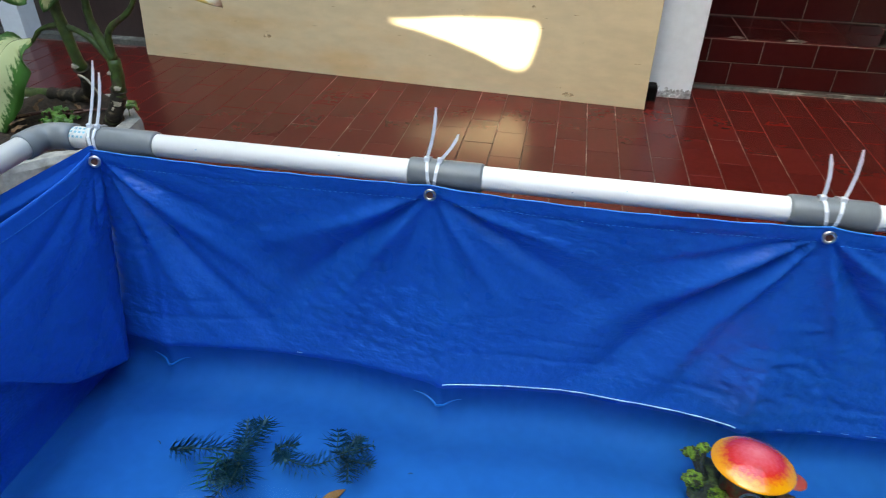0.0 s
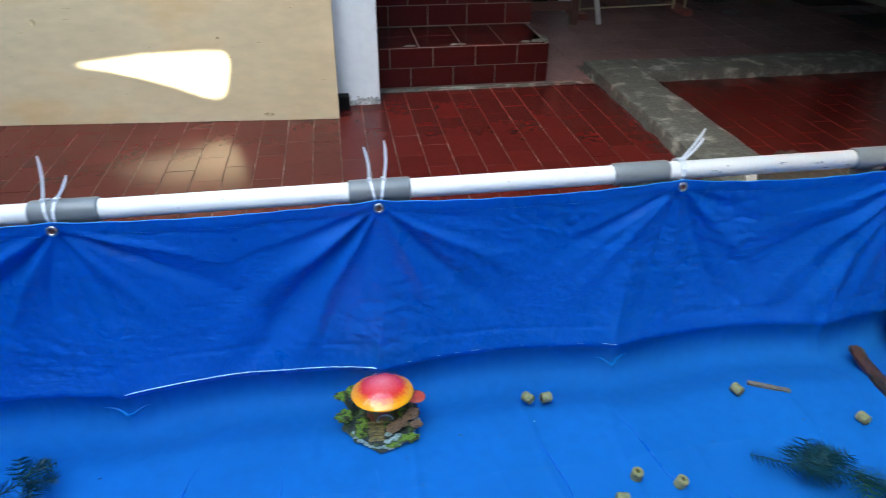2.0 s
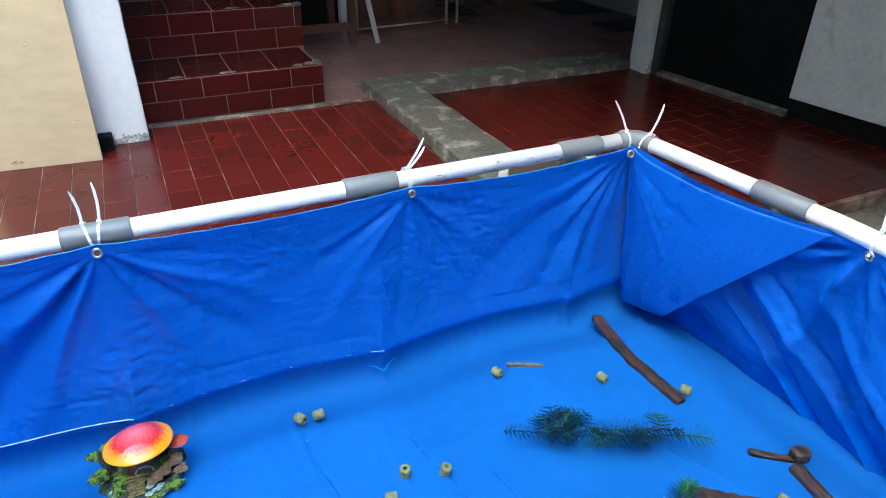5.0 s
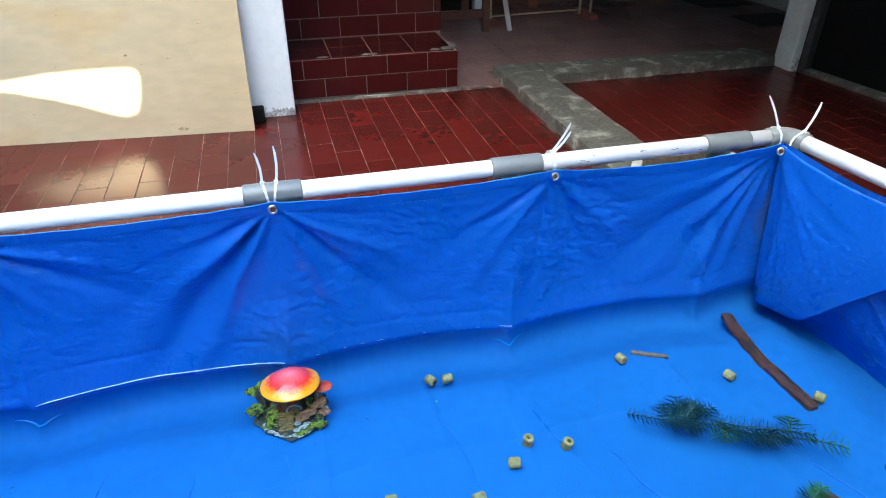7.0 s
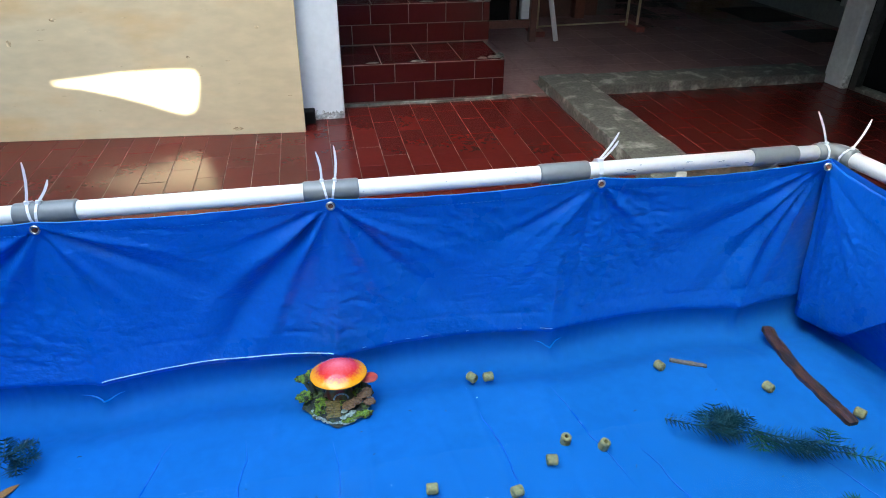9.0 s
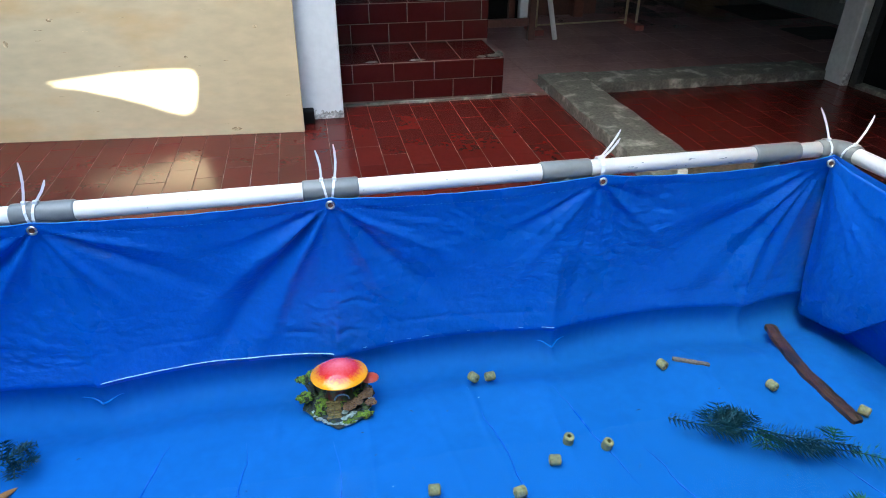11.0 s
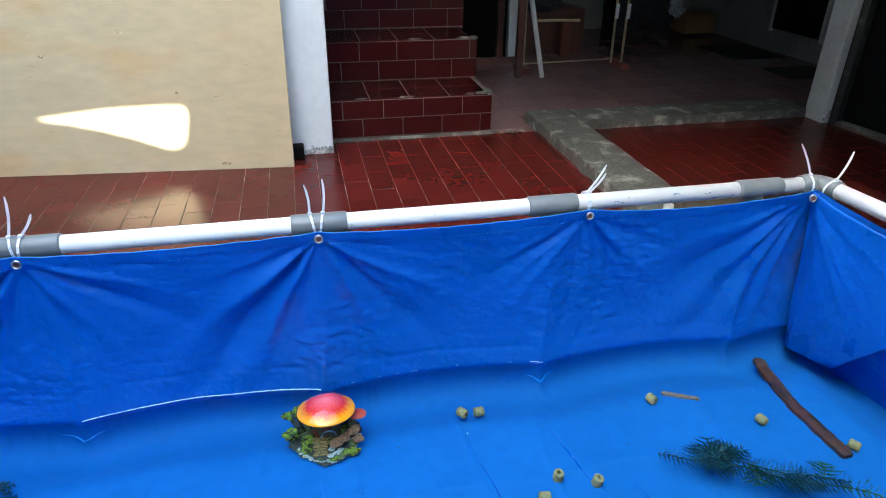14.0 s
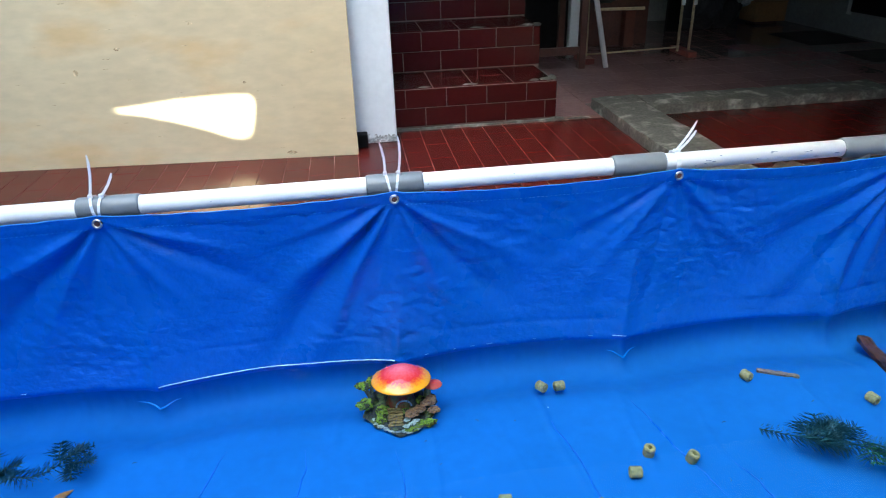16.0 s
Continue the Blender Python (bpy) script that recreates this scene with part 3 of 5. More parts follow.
ELB_L, ELB_R = Vector((-0.095, PIPE_Y, PIPE_Z)), Vector((2.075, PIPE_Y, PIPE_Z))
L_END, R_END = Vector((-0.13, -1.2, PIPE_Z)), Vector((2.165, -1.2, PIPE_Z))
part("rail", tube([ELB_L, ELB_R], PIPE_R, 24), M_PVC, frame_pool, smooth=False)
part("rail", tube([ELB_L, L_END], PIPE_R, 24), M_PVC, frame_pool)
R_MID = Vector((2.127, -0.42, PIPE_Z))
part("rail", tube([ELB_R, R_MID, R_END], PIPE_R, 24), M_PVC, frame_pool)


def fitting(a, b, leg=True):
    a, b = Vector(a), Vector(b)
    d = (b - a).normalized()
    R = PIPE_R + 0.0035
    bm = tube([a, a + d * 0.0005, a + d * 0.004, b - d * 0.004, b - d * 0.0005, b], [PIPE_R + 0.0003, R - 0.001, R, R, R - 0.001, PIPE_R + 0.0003], 24)
    t = part("tee_fitting", bm, M_GREY, frame_pool)
    if leg:
        c = (a + b) / 2
        out = d.cross(Vector((0, 0, 1)))
        out *= 1 if out.dot(c - Vector((1.0, -0.6, PIPE_Z))) > 0 else -1
        part("socket", tube([c, c + out * 0.022 - Vector((0, 0, 0.05))], R, 20), M_GREY, t)
        part("leg", tube([c, c + out * 0.20 - Vector((0, 0, PIPE_Z))], PIPE_R, 20), M_PVC, frame_pool)


for xa, xb in ((-0.016, 0.088), (0.465, 0.567), (0.953, 1.055), (1.409, 1.511), (1.872, 1.976)):
    fitting((xa, PIPE_Y, PIPE_Z), (xb, PIPE_Y, PIPE_Z))
dr = (R_MID - ELB_R).normalized()
fitting(ELB_R + dr * 0.30, ELB_R + dr * 0.41)
fitting(L_END + Vector((0.02, 0.6, 0)), L_END + Vector((0.023, 0.7, 0)))


def elbow(c, a, b):
    """A bend at c from the side a to the side b."""
    a, b = Vector(a).normalized(), Vector(b).normalized()
    R = PIPE_R + 0.0035
    pts = [c + a * 0.05, c + a * 0.049, c + a * 0.03]
    pts += [c + a * 0.03 * (1 - t) ** 2 + b * 0.03 * t ** 2 for t in (0.15, 0.3, 0.45, 0.6, 0.75, 0.9)]
    pts += [c + b * 0.03, c + b * 0.049, c + b * 0.05]
    return part("elbow", tube(pts, [PIPE_R] + [R] * (len(pts) - 2) + [PIPE_R], 24), M_GREY, frame_pool)


elbow(ELB_L, (1, 0, 0), L_END - ELB_L)
elbow(ELB_R, (-1, 0, 0), dr)

M_PRINT = mat("pale_blue_print", (0.25, 0.5, 0.62), 0.4, 0.1)
for i in range(9):
    for j, a in enumerate((100, 125, 150)):
        px = -0.079 + 0.0068 * i + 0.002 * (j % 2)
        cc = Vector((px, PIPE_Y, PIPE_Z)) + Vector((0, math.cos(radians(a)), math.sin(radians(a)))) * (PIPE_R + 0.0002)
        part("print_mark", box((-0.0018, -0.0016, -0.0002), (0.0018, 0.0016, 0.0002), m=Matrix.Translation(cc) @ pose(0, 0, 0, a - 90, 0, 0)), M_PRINT, frame_pool, "pale blue printed mark")

# water
M_WATER = bpy.data.materials.new("clear_water")
M_WATER.use_nodes = True
wt = M_WATER.node_tree
wt.nodes.remove(wt.nodes["Principled BSDF"])
w_clear, w_gloss, w_mix, w_fres = (wt.nodes.new("ShaderNode" + k) for k in ("BsdfTransparent", "BsdfGlossy", "MixShader", "Fresnel"))
w_clear.inputs[0].default_value = (0.84, 0.97, 0.99, 1)
w_gloss.inputs["Roughness"].default_value = 0.02
w_fres.inputs["IOR"].default_value = 1.2
wt.links.new(w_fres.outputs[0], w_mix.inputs[0])
wt.links.new(w_clear.outputs[0], w_mix.inputs[1])
wt.links.new(w_gloss.outputs[0], w_mix.inputs[2])
wt.links.new(w_mix.outputs[0], wt.nodes["Material Output"].inputs[0])
bm = bmesh.new()
n = 200
edge = [(X0 + 0.01 + (X1 - X0 - 0.0) * i / n, 0.0) for i in range(n + 1)]
top = [bm.verts.new((x, back_wall(min(x, X1), WATER) + 0.002, WATER)) for x, _ in edge]
top += [bm.verts.new((2.165, -0.1, WATER)), bm.verts.new((2.205, -0.4, WATER)), bm.verts.new((2.205, Y1, WATER)), bm.verts.new((-0.15, Y1, WATER)), bm.verts.new((-0.15, -0.06, WATER))]
bm.faces.new(top[::-1])
water = tagged(link("water", bm, M_WATER), "shallow clear still water over the blue liner", "water", kind="structure")
water.visible_shadow = False

# ---- tarp fittings: eyelets and cable ties ----
def eyelet(at, axis):
    bm = bmesh.new()
    R, r, n, m = 0.0066, 0.0023, 24, 8
    vs = [[bm.verts.new(((R + r * math.cos(b)) * math.cos(a), (R + r * math.cos(b)) * math.sin(a), r * 0.8 * math.sin(b))) for b in [2 * math.pi * j / m for j in range(m)]] for a in [2 * math.pi * i / n for i in range(n)]]
    for i in range(n):
        for j in range(m):
            bm.faces.new((vs[i][j], vs[(i + 1) % n][j], vs[(i + 1) % n][(j + 1) % m], vs[i][(j + 1) % m])).smooth = True
    q = Vector(axis).to_track_quat("Z", "Y").to_matrix().to_4x4()
    bmesh.ops.transform(bm, verts=bm.verts[:], matrix=Matrix.Translation(at) @ q)
    ob = part("eyelet", bm, M_STEEL, tarp, "nickel eyelet")
    # dark brown disc closes the hole in place of its shade
    hole = bmesh.new()
    bmesh.ops.create_cone(hole, cap_ends=True, segments=20, radius1=0.0058, radius2=0.0058, depth=0.0016)
    bmesh.ops.transform(hole, verts=hole.verts[:], matrix=Matrix.Translation(at) @ q)
    part("hole", hole, M_DARKWOOD, ob, "dark disc added to darken the eyelet opening")
    return ob


def strip(points, width, thick, side):
    """A flat band along points; side is the direction of its width."""
    bm = bmesh.new()
    pts = [Vector(p) for p in points]
    rows = []
    for i, p in enumerate(pts):
        d = (pts[min(i + 1, len(pts) - 1)] - pts[max(i - 1, 0)]).normalized()
        w = Vector(side)
        w = (w - d * w.dot(d)).normalized()
        nrm = d.cross(w)
        k = 0.45 if i == len(pts) - 1 else 1.0
        rows.append([bm.verts.new(p + w * sx * width / 2 * k + nrm * sn * thick / 2) for sx, sn in ((-1, -1), (1, -1), (1, 1), (-1, 1))])
    for a, b in zip(rows, rows[1:]):
        for k in range(4):
            bm.faces.new((a[k], a[(k + 1) % 4], b[(k + 1) % 4], b[k]))
    bm.faces.new(rows[0][::-1])
    bm.faces.new(rows[-1])
    bmesh.ops.recalc_face_normals(bm, faces=bm.faces[:])
    return bm


def cable_tie(grommet, head, tip, axis=(1, 0, 0), centre=None):
    """A nylon tie through an eyelet, round the pipe, with its tail standing up."""
    g, h, t = Vector(grommet), Vector(head), Vector(tip)
    c = Vector(centre) if centre else Vector((h.x, PIPE_Y, PIPE_Z))
    inward = (g - c)
    inward.z = 0
    inward = (inward - Vector(axis) * inward.dot(Vector(axis))).normalized()
    root = thing("cable_tie", "translucent white nylon cable tie with a long tail", "cable tie", h, group="cable ties on the frame")
    R = PIPE_R + 0.0055
    along = (g - c).dot(Vector(axis)) * Vector(axis)
    loop = [g + inward * 0.003]
    for a in (-25, 0, 30, 60, 90, 125, 160, 195, 230, 265, 290):
        o = inward * math.cos(radians(a)) * R + Vector((0, 0, 1)) * math.sin(radians(a)) * R
        loop.append(c + o + along * (0.62 * (90 - a) / 115 if a < 90 else 0.8 * (a - 90) / 200))
    loop.append(g - inward * 0.004)
    part("loop", strip(loop, 0.0042, 0.0013, axis), M_TIE, root)
    top = c + Vector((0, 0, R)) + inward * 0.004
    part("head", box(top - Vector((0.0034, 0.003, 0.003)), top + Vector((0.0034, 0.003, 0.004)), 0.0008), M_TIE, root)
    mid = top * 0.5 + t * 0.5 + (Vector(axis) * 0.003)
    part("tail", strip([top, top * 0.75 + t * 0.25 + Vector(axis) * 0.002, mid, top * 0.2 + t * 0.8 + Vector(axis) * 0.002, t], 0.0042, 0.0013, axis), M_TIE, root)


for k, gx in enumerate(GROM):
    eyelet((gx + (0, 0.006, -0.008)[(k == 0) + 2 * (k == 4)], -0.005 if 0 < k < 4 else -0.012, 0.44), (0.0, -1, 0.15) if 0 < k < 4 else ((0.3, -1, 0.3) if k == 0 else (-0.45, -1, 0.3)))
eyelet((2.108, -0.505, 0.44), (-1, 0, 0.1))
TIES = ((0, -0.014, 0.003, 0.045, 0.57), (0, -0.002, 0.012, 0.04, 0.555), (1, 0.490, 0.500, 0.03, 0.55), (1, 0.508, 0.531, 0.03, 0.516),
        (2, 0.988, 0.982, 0.03, 0.534), (2, 1.012, 1.015, 0.03, 0.543), (3, 1.530, 1.569, 0.03, 0.532), (3, 1.536, 1.573, 0.035, 0.512), (4, 2.042, 2.006, 0.03, 0.548))
for k, hx, tx, ty, tz in TIES:
    cable_tie((GROM[k], -0.002, 0.44), (hx, PIPE_Y, PIPE_Z + 0.02), (tx, ty, tz))
cable_tie((2.042, -0.002, 0.44), (2.084, -0.03, PIPE_Z + 0.02), (2.143, 0.03, 0.522), dr, tuple(ELB_R + dr * 0.04))
cable_tie((2.108, -0.505, 0.44), (2.130, -0.50, PIPE_Z + 0.02), (2.185, -0.47, 0.525), (0, 1, 0), (2.131, -0.50, PIPE_Z))

bm = bmesh.new()
for i in range(250):
    x = 0.004 + 2.03 * i / 250
    if min(abs(x - g) for g in GROM) > 0.012:
        za, zb = (0.4285 - 0.88 * sag(q) for q in (x, x + 0.0048))
        tube([(x, back_wall(x, za) - 0.0004, za), (x + 0.0048, back_wall(x + 0.0048, zb) - 0.0004, zb)], 0.0005, 4, bm=bm)
st = part("stitching", bm, M_STITCH, tarp, "pale row of stitches along the hem")
st["kind"] = "stuff"
part("hem_edge", tube([(q, back_wall(q, TOP - sag(q)), TOP - sag(q) + 0.0005 * math.sin(q * 90)) for q in (-0.004 + 2.05 * i / 200 for i in range(201))], 0.0010, 8), M_TARPEDGE, tarp, "thin paler line along the top of the hem")

# pale line on the tarp at the water level
M_WATERLINE = mat("pale_waterline", (0.42, 0.74, 0.92), 0.3, 0.1)
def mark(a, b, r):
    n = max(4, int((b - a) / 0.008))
    return part("waterline_strip", tube([(a + (b - a) * i / n, back_wall(a + (b - a) * i / n, WATER) - 0.0015, WATER + 0.0012) for i in range(n + 1)], [r * (0.75 + 0.5 * noise.noise((a * 50 + i * 0.7, 1, 1))) for i in range(n + 1)], 6), M_WATERLINE, tarp, "thin pale line at the water level")


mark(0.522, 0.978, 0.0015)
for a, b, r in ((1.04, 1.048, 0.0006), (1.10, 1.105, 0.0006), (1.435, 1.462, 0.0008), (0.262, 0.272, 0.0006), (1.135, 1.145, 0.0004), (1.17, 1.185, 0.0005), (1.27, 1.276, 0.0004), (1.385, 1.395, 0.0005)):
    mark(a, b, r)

# ---- things in the water ----
M_RING = mat("straw_ceramic", (0.36, 0.275, 0.12), 0.75, 0.4, 60, 0.5, 260, second=(0.20, 0.15, 0.06), stain=0.52, placed=True)
M_DRIFT = mat("wet_brown_wood", (0.092, 0.032, 0.017), 0.5, 0.6, 45, 1.0, 160, second=(0.016, 0.008, 0.005), stain=0.49, stretch=(1, 0.3, 1))
M_NEEDLE = mat("dark_water_weed", (0.010, 0.056, 0.075), 0.5, 0.4, 30, 0.0)
M_NEEDLE2 = mat("fresh_water_weed", (0.045, 0.16, 0.04), 0.5, 0.3, 30, 0.0)
M_STEM = mat("weed_stem", (0.03, 0.05, 0.025), 0.6, 0.3, 30, 0.0)


def ring_mesh():
    bm = bmesh.new()
    n, R, r, h = 20, 0.0100, 0.0042, 0.0104
    prof = [(r, -h), (R - 0.002, -h), (R, -h + 0.002), (R, h - 0.002), (R - 0.002, h), (r, h)]
    vs = [[bm.verts.new((p[0] * math.cos(a), p[0] * math.sin(a), p[1])) for p in prof] for a in [2 * math.pi * i / n for i in range(n)]]
    for i in range(n):
        for j in range(6):
            bm.faces.new((vs[i][j], vs[(i + 1) % n][j], vs[(i + 1) % n][(j + 1) % 6], vs[i][(j + 1) % 6]))
    bmesh.ops.recalc_face_normals(bm, faces=bm.faces[:])
    return bm


ring = tagged(link("filter_ring", ring_mesh(), M_RING), "straw coloured porous ceramic filter ring under water", "filter ring", "filter rings on the pool floor")
RINGS = [(1.398, -0.278, 0, 8, 0), (1.465, -0.304, 0, 14, 40), (1.356, -0.320, 1, 0, 80), (1.297, -0.081, 1, 0, 95), (1.262, -0.077, 1, 30, 35), (1.674, -0.116, 1, 0, 20),
         (1.868, -0.221, 1, 0, 15), (2.003, -0.323, 1, 20, 30), (1.128, -0.342, 1, 0, 85), (1.273, -0.375, 1, 0, 100), (1.962, -0.602, 1, 0, 10)]
for k, (x, y, lying, tilt, turn) in enumerate(RINGS):
    m = pose(x, y, BED + 0.0112, 90, 0, turn) if lying else pose(x, y, BED + 0.0110, tilt, 0, turn)
    if k == 0:
        ring.matrix_basis = m
    else:
        copy_thing(ring, m)


M_TWIG = mat("bleached_twig", (0.22, 0.15, 0.11), 0.7, 0.5, 60, 0.6, 200, second=(0.05, 0.03, 0.025), stain=0.55)


def bark(name, label, pts, width, thick, seed, z=0.006, material=M_DRIFT):
    """A flat, uneven strip of wood lying on the pool floor."""
    bm = bmesh.new()
    pts = [Vector((x, y, BED + z - 0.004)) for x, y in pts]
    fine = []
    for a, b in zip(pts, pts[1:]):
        n = max(2, int((b - a).length / 0.006))
        fine += [a.lerp(b, i / n) for i in range(n)]
    fine.append(pts[-1])
    for _ in range(4):
        fine = [fine[0]] + [(fine[i - 1] + fine[i] * 2 + fine[i + 1]) / 4 for i in range(1, len(fine) - 1)] + [fine[-1]]
    rows = []
    for i, p in enumerate(fine):
        d = (fine[min(i + 1, len(fine) - 1)] - fine[max(i - 1, 0)]).normalized()
        w = d.cross(Vector((0, 0, 1)))
        e = 0.72 if i in (0, len(fine) - 1) else 1.0
        wl = width / 2 * e * (1 + 0.22 * noise.noise((i * 0.2, seed, 0)))
        wr = width / 2 * e * (1 + 0.22 * noise.noise((i * 0.2, seed, 9)))
        th = thick * (1 + 0.3 * noise.noise((i * 0.3, seed, 4)))
        cols = []
        for k in range(7):
            f = -1 + 2 * k / 6
            hgt = th * (1 - 0.12 * f * f) + 0.0016 * noise.noise((i * 0.5, k * 1.3, seed))
            cols.append(bm.verts.new(p + w * (f * (wl if f < 0 else wr)) + Vector((0, 0, hgt))))
        cols += [bm.verts.new(p + w * wr - Vector((0, 0, 0.002))), bm.verts.new(p - w * wl - Vector((0, 0, 0.002)))]
        rows.append(cols)
    for a, b in zip(rows, rows[1:]):
        for k in range(9):
            bm.faces.new((a[k], a[(k + 1) % 9], b[(k + 1) % 9], b[k]))
    bm.faces.new(rows[0][::-1])
    bm.faces.new(rows[-1])
    bmesh.ops.recalc_face_normals(bm, faces=bm.faces[:])
    return tagged(link(name, bm, material), label, "driftwood")


bark("driftwood_strip", "long curved strip of wet brown bark under water", [(1.992, -0.032), (1.985, -0.07), (1.976, -0.125), (1.968, -0.19), (1.972, -0.25), (1.976, -0.342)], 0.026, 0.008, 1)
bark("twig", "short thin grey brown twig on the liner", [(1.711, -0.094), (1.745, -0.112), (1.781, -0.130)], 0.010, 0.004, 2, material=M_TWIG)
bark("twig", "narrow brown stick touching a block of bark", [(1.998, -0.492), (2.03, -0.520), (2.06, -0.542)], 0.013, 0.006, 3)
bark("bark_block", "small block of dark brown bark", [(2.056, -0.538), (2.088, -0.546)], 0.026, 0.016, 4, 0.010)
bark("driftwood_strip", "tapering strip of brown bark on the liner", [(2.044, -0.553), (2.04, -0.60), (2.028, -0.66), (2.02, -0.70)], 0.026, 0.009, 5)
bark("driftwood_strip", "broad strip of brown bark beside a filter ring", [(1.822, -0.512), (1.88, -0.563), (1.965, -0.622), (2.03, -0.68)], 0.030, 0.010, 6)
bark("driftwood_strip", "strip of dark bark lying under the water weed", [(1.795, -0.545), (1.85, -0.575), (1.90, -0.60), (1.95, -0.64)], 0.026, 0.009, 7)

# bits of litter on the pool floor
M_BIT = mat("plant_litter", (0.02, 0.04, 0.035), 0.7, 0.3)
M_FLECK = mat("white_fleck", (0.8, 0.85, 0.9), 0.4, 0.1)
rnd = random.Random(21)
for name, label, material, count, size in (("litter", "dark plant bits scattered on the liner", M_BIT, 46, 0.006), ("flecks", "tiny white flecks scattered on the liner", M_FLECK, 16, 0.003)):
    bm = bmesh.new()
    for k in range(count):
        x, y, a = rnd.uniform(0.05, 2.0), -rnd.uniform(0.12, 0.62), rnd.uniform(0, 3.14)
        ln = size * rnd.uniform(0.3, 1.6)
        z = BED + 0.002
        tube([(x, y, z), (x + ln * 0.5 * math.cos(a), y + ln * 0.5 * math.sin(a), z + 0.001), (x + ln * math.cos(a + 0.3), y + ln * math.sin(a + 0.3), z)], [0.0005, 0.0008, 0.0004], 5, bm=bm)
    tagged(link(name, bm, material), label, "litter", kind="stuff")

# a fallen leaf
M_LEAFDRY = mat("dry_leaf", (0.36, 0.13, 0.03), 0.6, 0.3, 40, 0.2, 120)


def leaf_mesh(length, width, bend=0.2, nl=14, nw=6, wave=0.0, seed=0.0):
    """A pointed leaf along +y with its midrib on the axis."""
    def fn(u, v):
        w = width / 2 * (math.sin(math.pi * min(1, u * 0.94 + 0.05)) ** 0.8) * (1 - 0.35 * u)
        f = -1 + 2 * v
        x = f * w
        z = -bend * length * u * u + abs(f) ** 1.5 * w * 0.35 + wave * math.sin(u * 14 + f * 2 + seed) * abs(f)
        return Vector((x, u * length, z))
    return grid(nl, nw + 1, fn)


bm = leaf_mesh(0.045, 0.018, 0.1)
bmesh.ops.transform(bm, verts=bm.verts[:], matrix=pose(0.385, -0.222, BED + 0.004, 0, 6, -38))
lf = tagged(link("fallen_leaf", bm, M_LEAFDRY, smooth=True), "small orange brown fallen leaf on the liner", "leaf")
sm = lf.modifiers.new("thick", "SOLIDIFY")
sm.thickness = 0.001


# water weed: needles in whorls along thin stems
def weed(name, label, stems, needle, seed, tip_fresh=()):
    rnd = random.Random(seed)
    root = thing(name, label, "water plant", (*stems[0][0], 0.07))
    for si, pts in enumerate(stems):
        bm = bmesh.new()
        zs = 0.072 + 0.008 * rnd.random()
        pts = [Vector((x, y, zs + rnd.uniform(-0.008, 0.006))) for x, y in pts]
        fine = []
        for a, b in zip(pts, pts[1:]):
            n = max(2, int((b - a).length / 0.0072))
            fine += [a.lerp(b, i / n) for i in range(n)]
        fine.append(pts[-1])
        for _ in range(5):
            fine = [fine[0]] + [(fine[i - 1] + fine[i] * 2 + fine[i + 1]) / 4 for i in range(1, len(fine) - 1)] + [fine[-1]]
        stem = part("stem", tube(fine, 0.0009, 5), M_STEM, root)
        for i, p in enumerate(fine):
            d = (fine[min(i + 1, len(fine) - 1)] - fine[max(i - 1, 0)]).normalized()
            a0 = d.orthogonal().normalized()
            b0 = d.cross(a0)
            end = min(i, len(fine) - 1 - i) / max(1, len(fine) * 0.25)
            ln = needle * (0.55 + 0.45 * min(1, end)) * rnd.uniform(0.8, 1.15)
            ph = rnd.uniform(0, 6.28)
            for k in range(10):
                an = ph + k * 2 * math.pi / 10 + rnd.uniform(-0.2, 0.2)
                o = a0 * math.cos(an) + b0 * math.sin(an)
                o.z *= 0.4
                mid = p + o * ln * 0.55 + d * ln * 0.18
                tip = p + o * ln * rnd.uniform(0.85, 1.05) + d * ln * rnd.uniform(0.25, 0.5)
                for q in (mid, tip):
                    q.z = min(q.z, WATER - 0.002)
                s = o.cross(d).normalized() * 0.0010
                t = d * 0.0009
                v = [bm.verts.new(p + s), bm.verts.new(p - s), bm.verts.new(mid - s), bm.verts.new(mid + s), bm.verts.new(tip), bm.verts.new(mid + t)]
                bm.faces.new((v[0], v[1], v[2], v[3]))
                bm.faces.new((v[3], v[2], v[4]))
                bm.faces.new((v[5], v[3], v[4]))
        part("needles", bm, M_NEEDLE2 if si in tip_fresh else M_NEEDLE, stem, "fresh green tip" if si in tip_fresh else "")
    return root


weed("water_weed", "long dark green feathery water weed floating below the surface",
     [[(1.590, -0.290), (1.64, -0.315), (1.69, -0.335), (1.735, -0.36), (1.79, -0.392), (1.845, -0.412), (1.875, -0.435)], [(1.70, -0.34), (1.708, -0.32), (1.714, -0.300)], [(1.645, -0.318), (1.67, -0.335), (1.70, -0.345)], [(1.68, -0.33), (1.69, -0.31), (1.695, -0.285)], [(1.66, -0.322), (1.69, -0.318), (1.72, -0.305)], [(1.66, -0.325), (1.665, -0.308), (1.668, -0.292)], [(1.69, -0.335), (1.72, -0.325), (1.745, -0.322)], [(1.67, -0.33), (1.69, -0.35), (1.70, -0.362)],
      [(1.685, -0.333), (1.70, -0.315), (1.73, -0.315)], [(1.735, -0.36), (1.735, -0.378), (1.728, -0.395)], [(1.79, -0.392), (1.80, -0.404), (1.803, -0.415)],
      [(1.85, -0.41), (1.862, -0.398), (1.868, -0.386)], [(1.87, -0.433), (1.892, -0.45), (1.914, -0.468)], [(1.725, -0.350), (1.785, -0.385), (1.842, -0.405), (1.88, -0.43)], [(1.74, -0.368), (1.79, -0.398), (1.84, -0.417)]], 0.036, 3, (9, 11, 12))
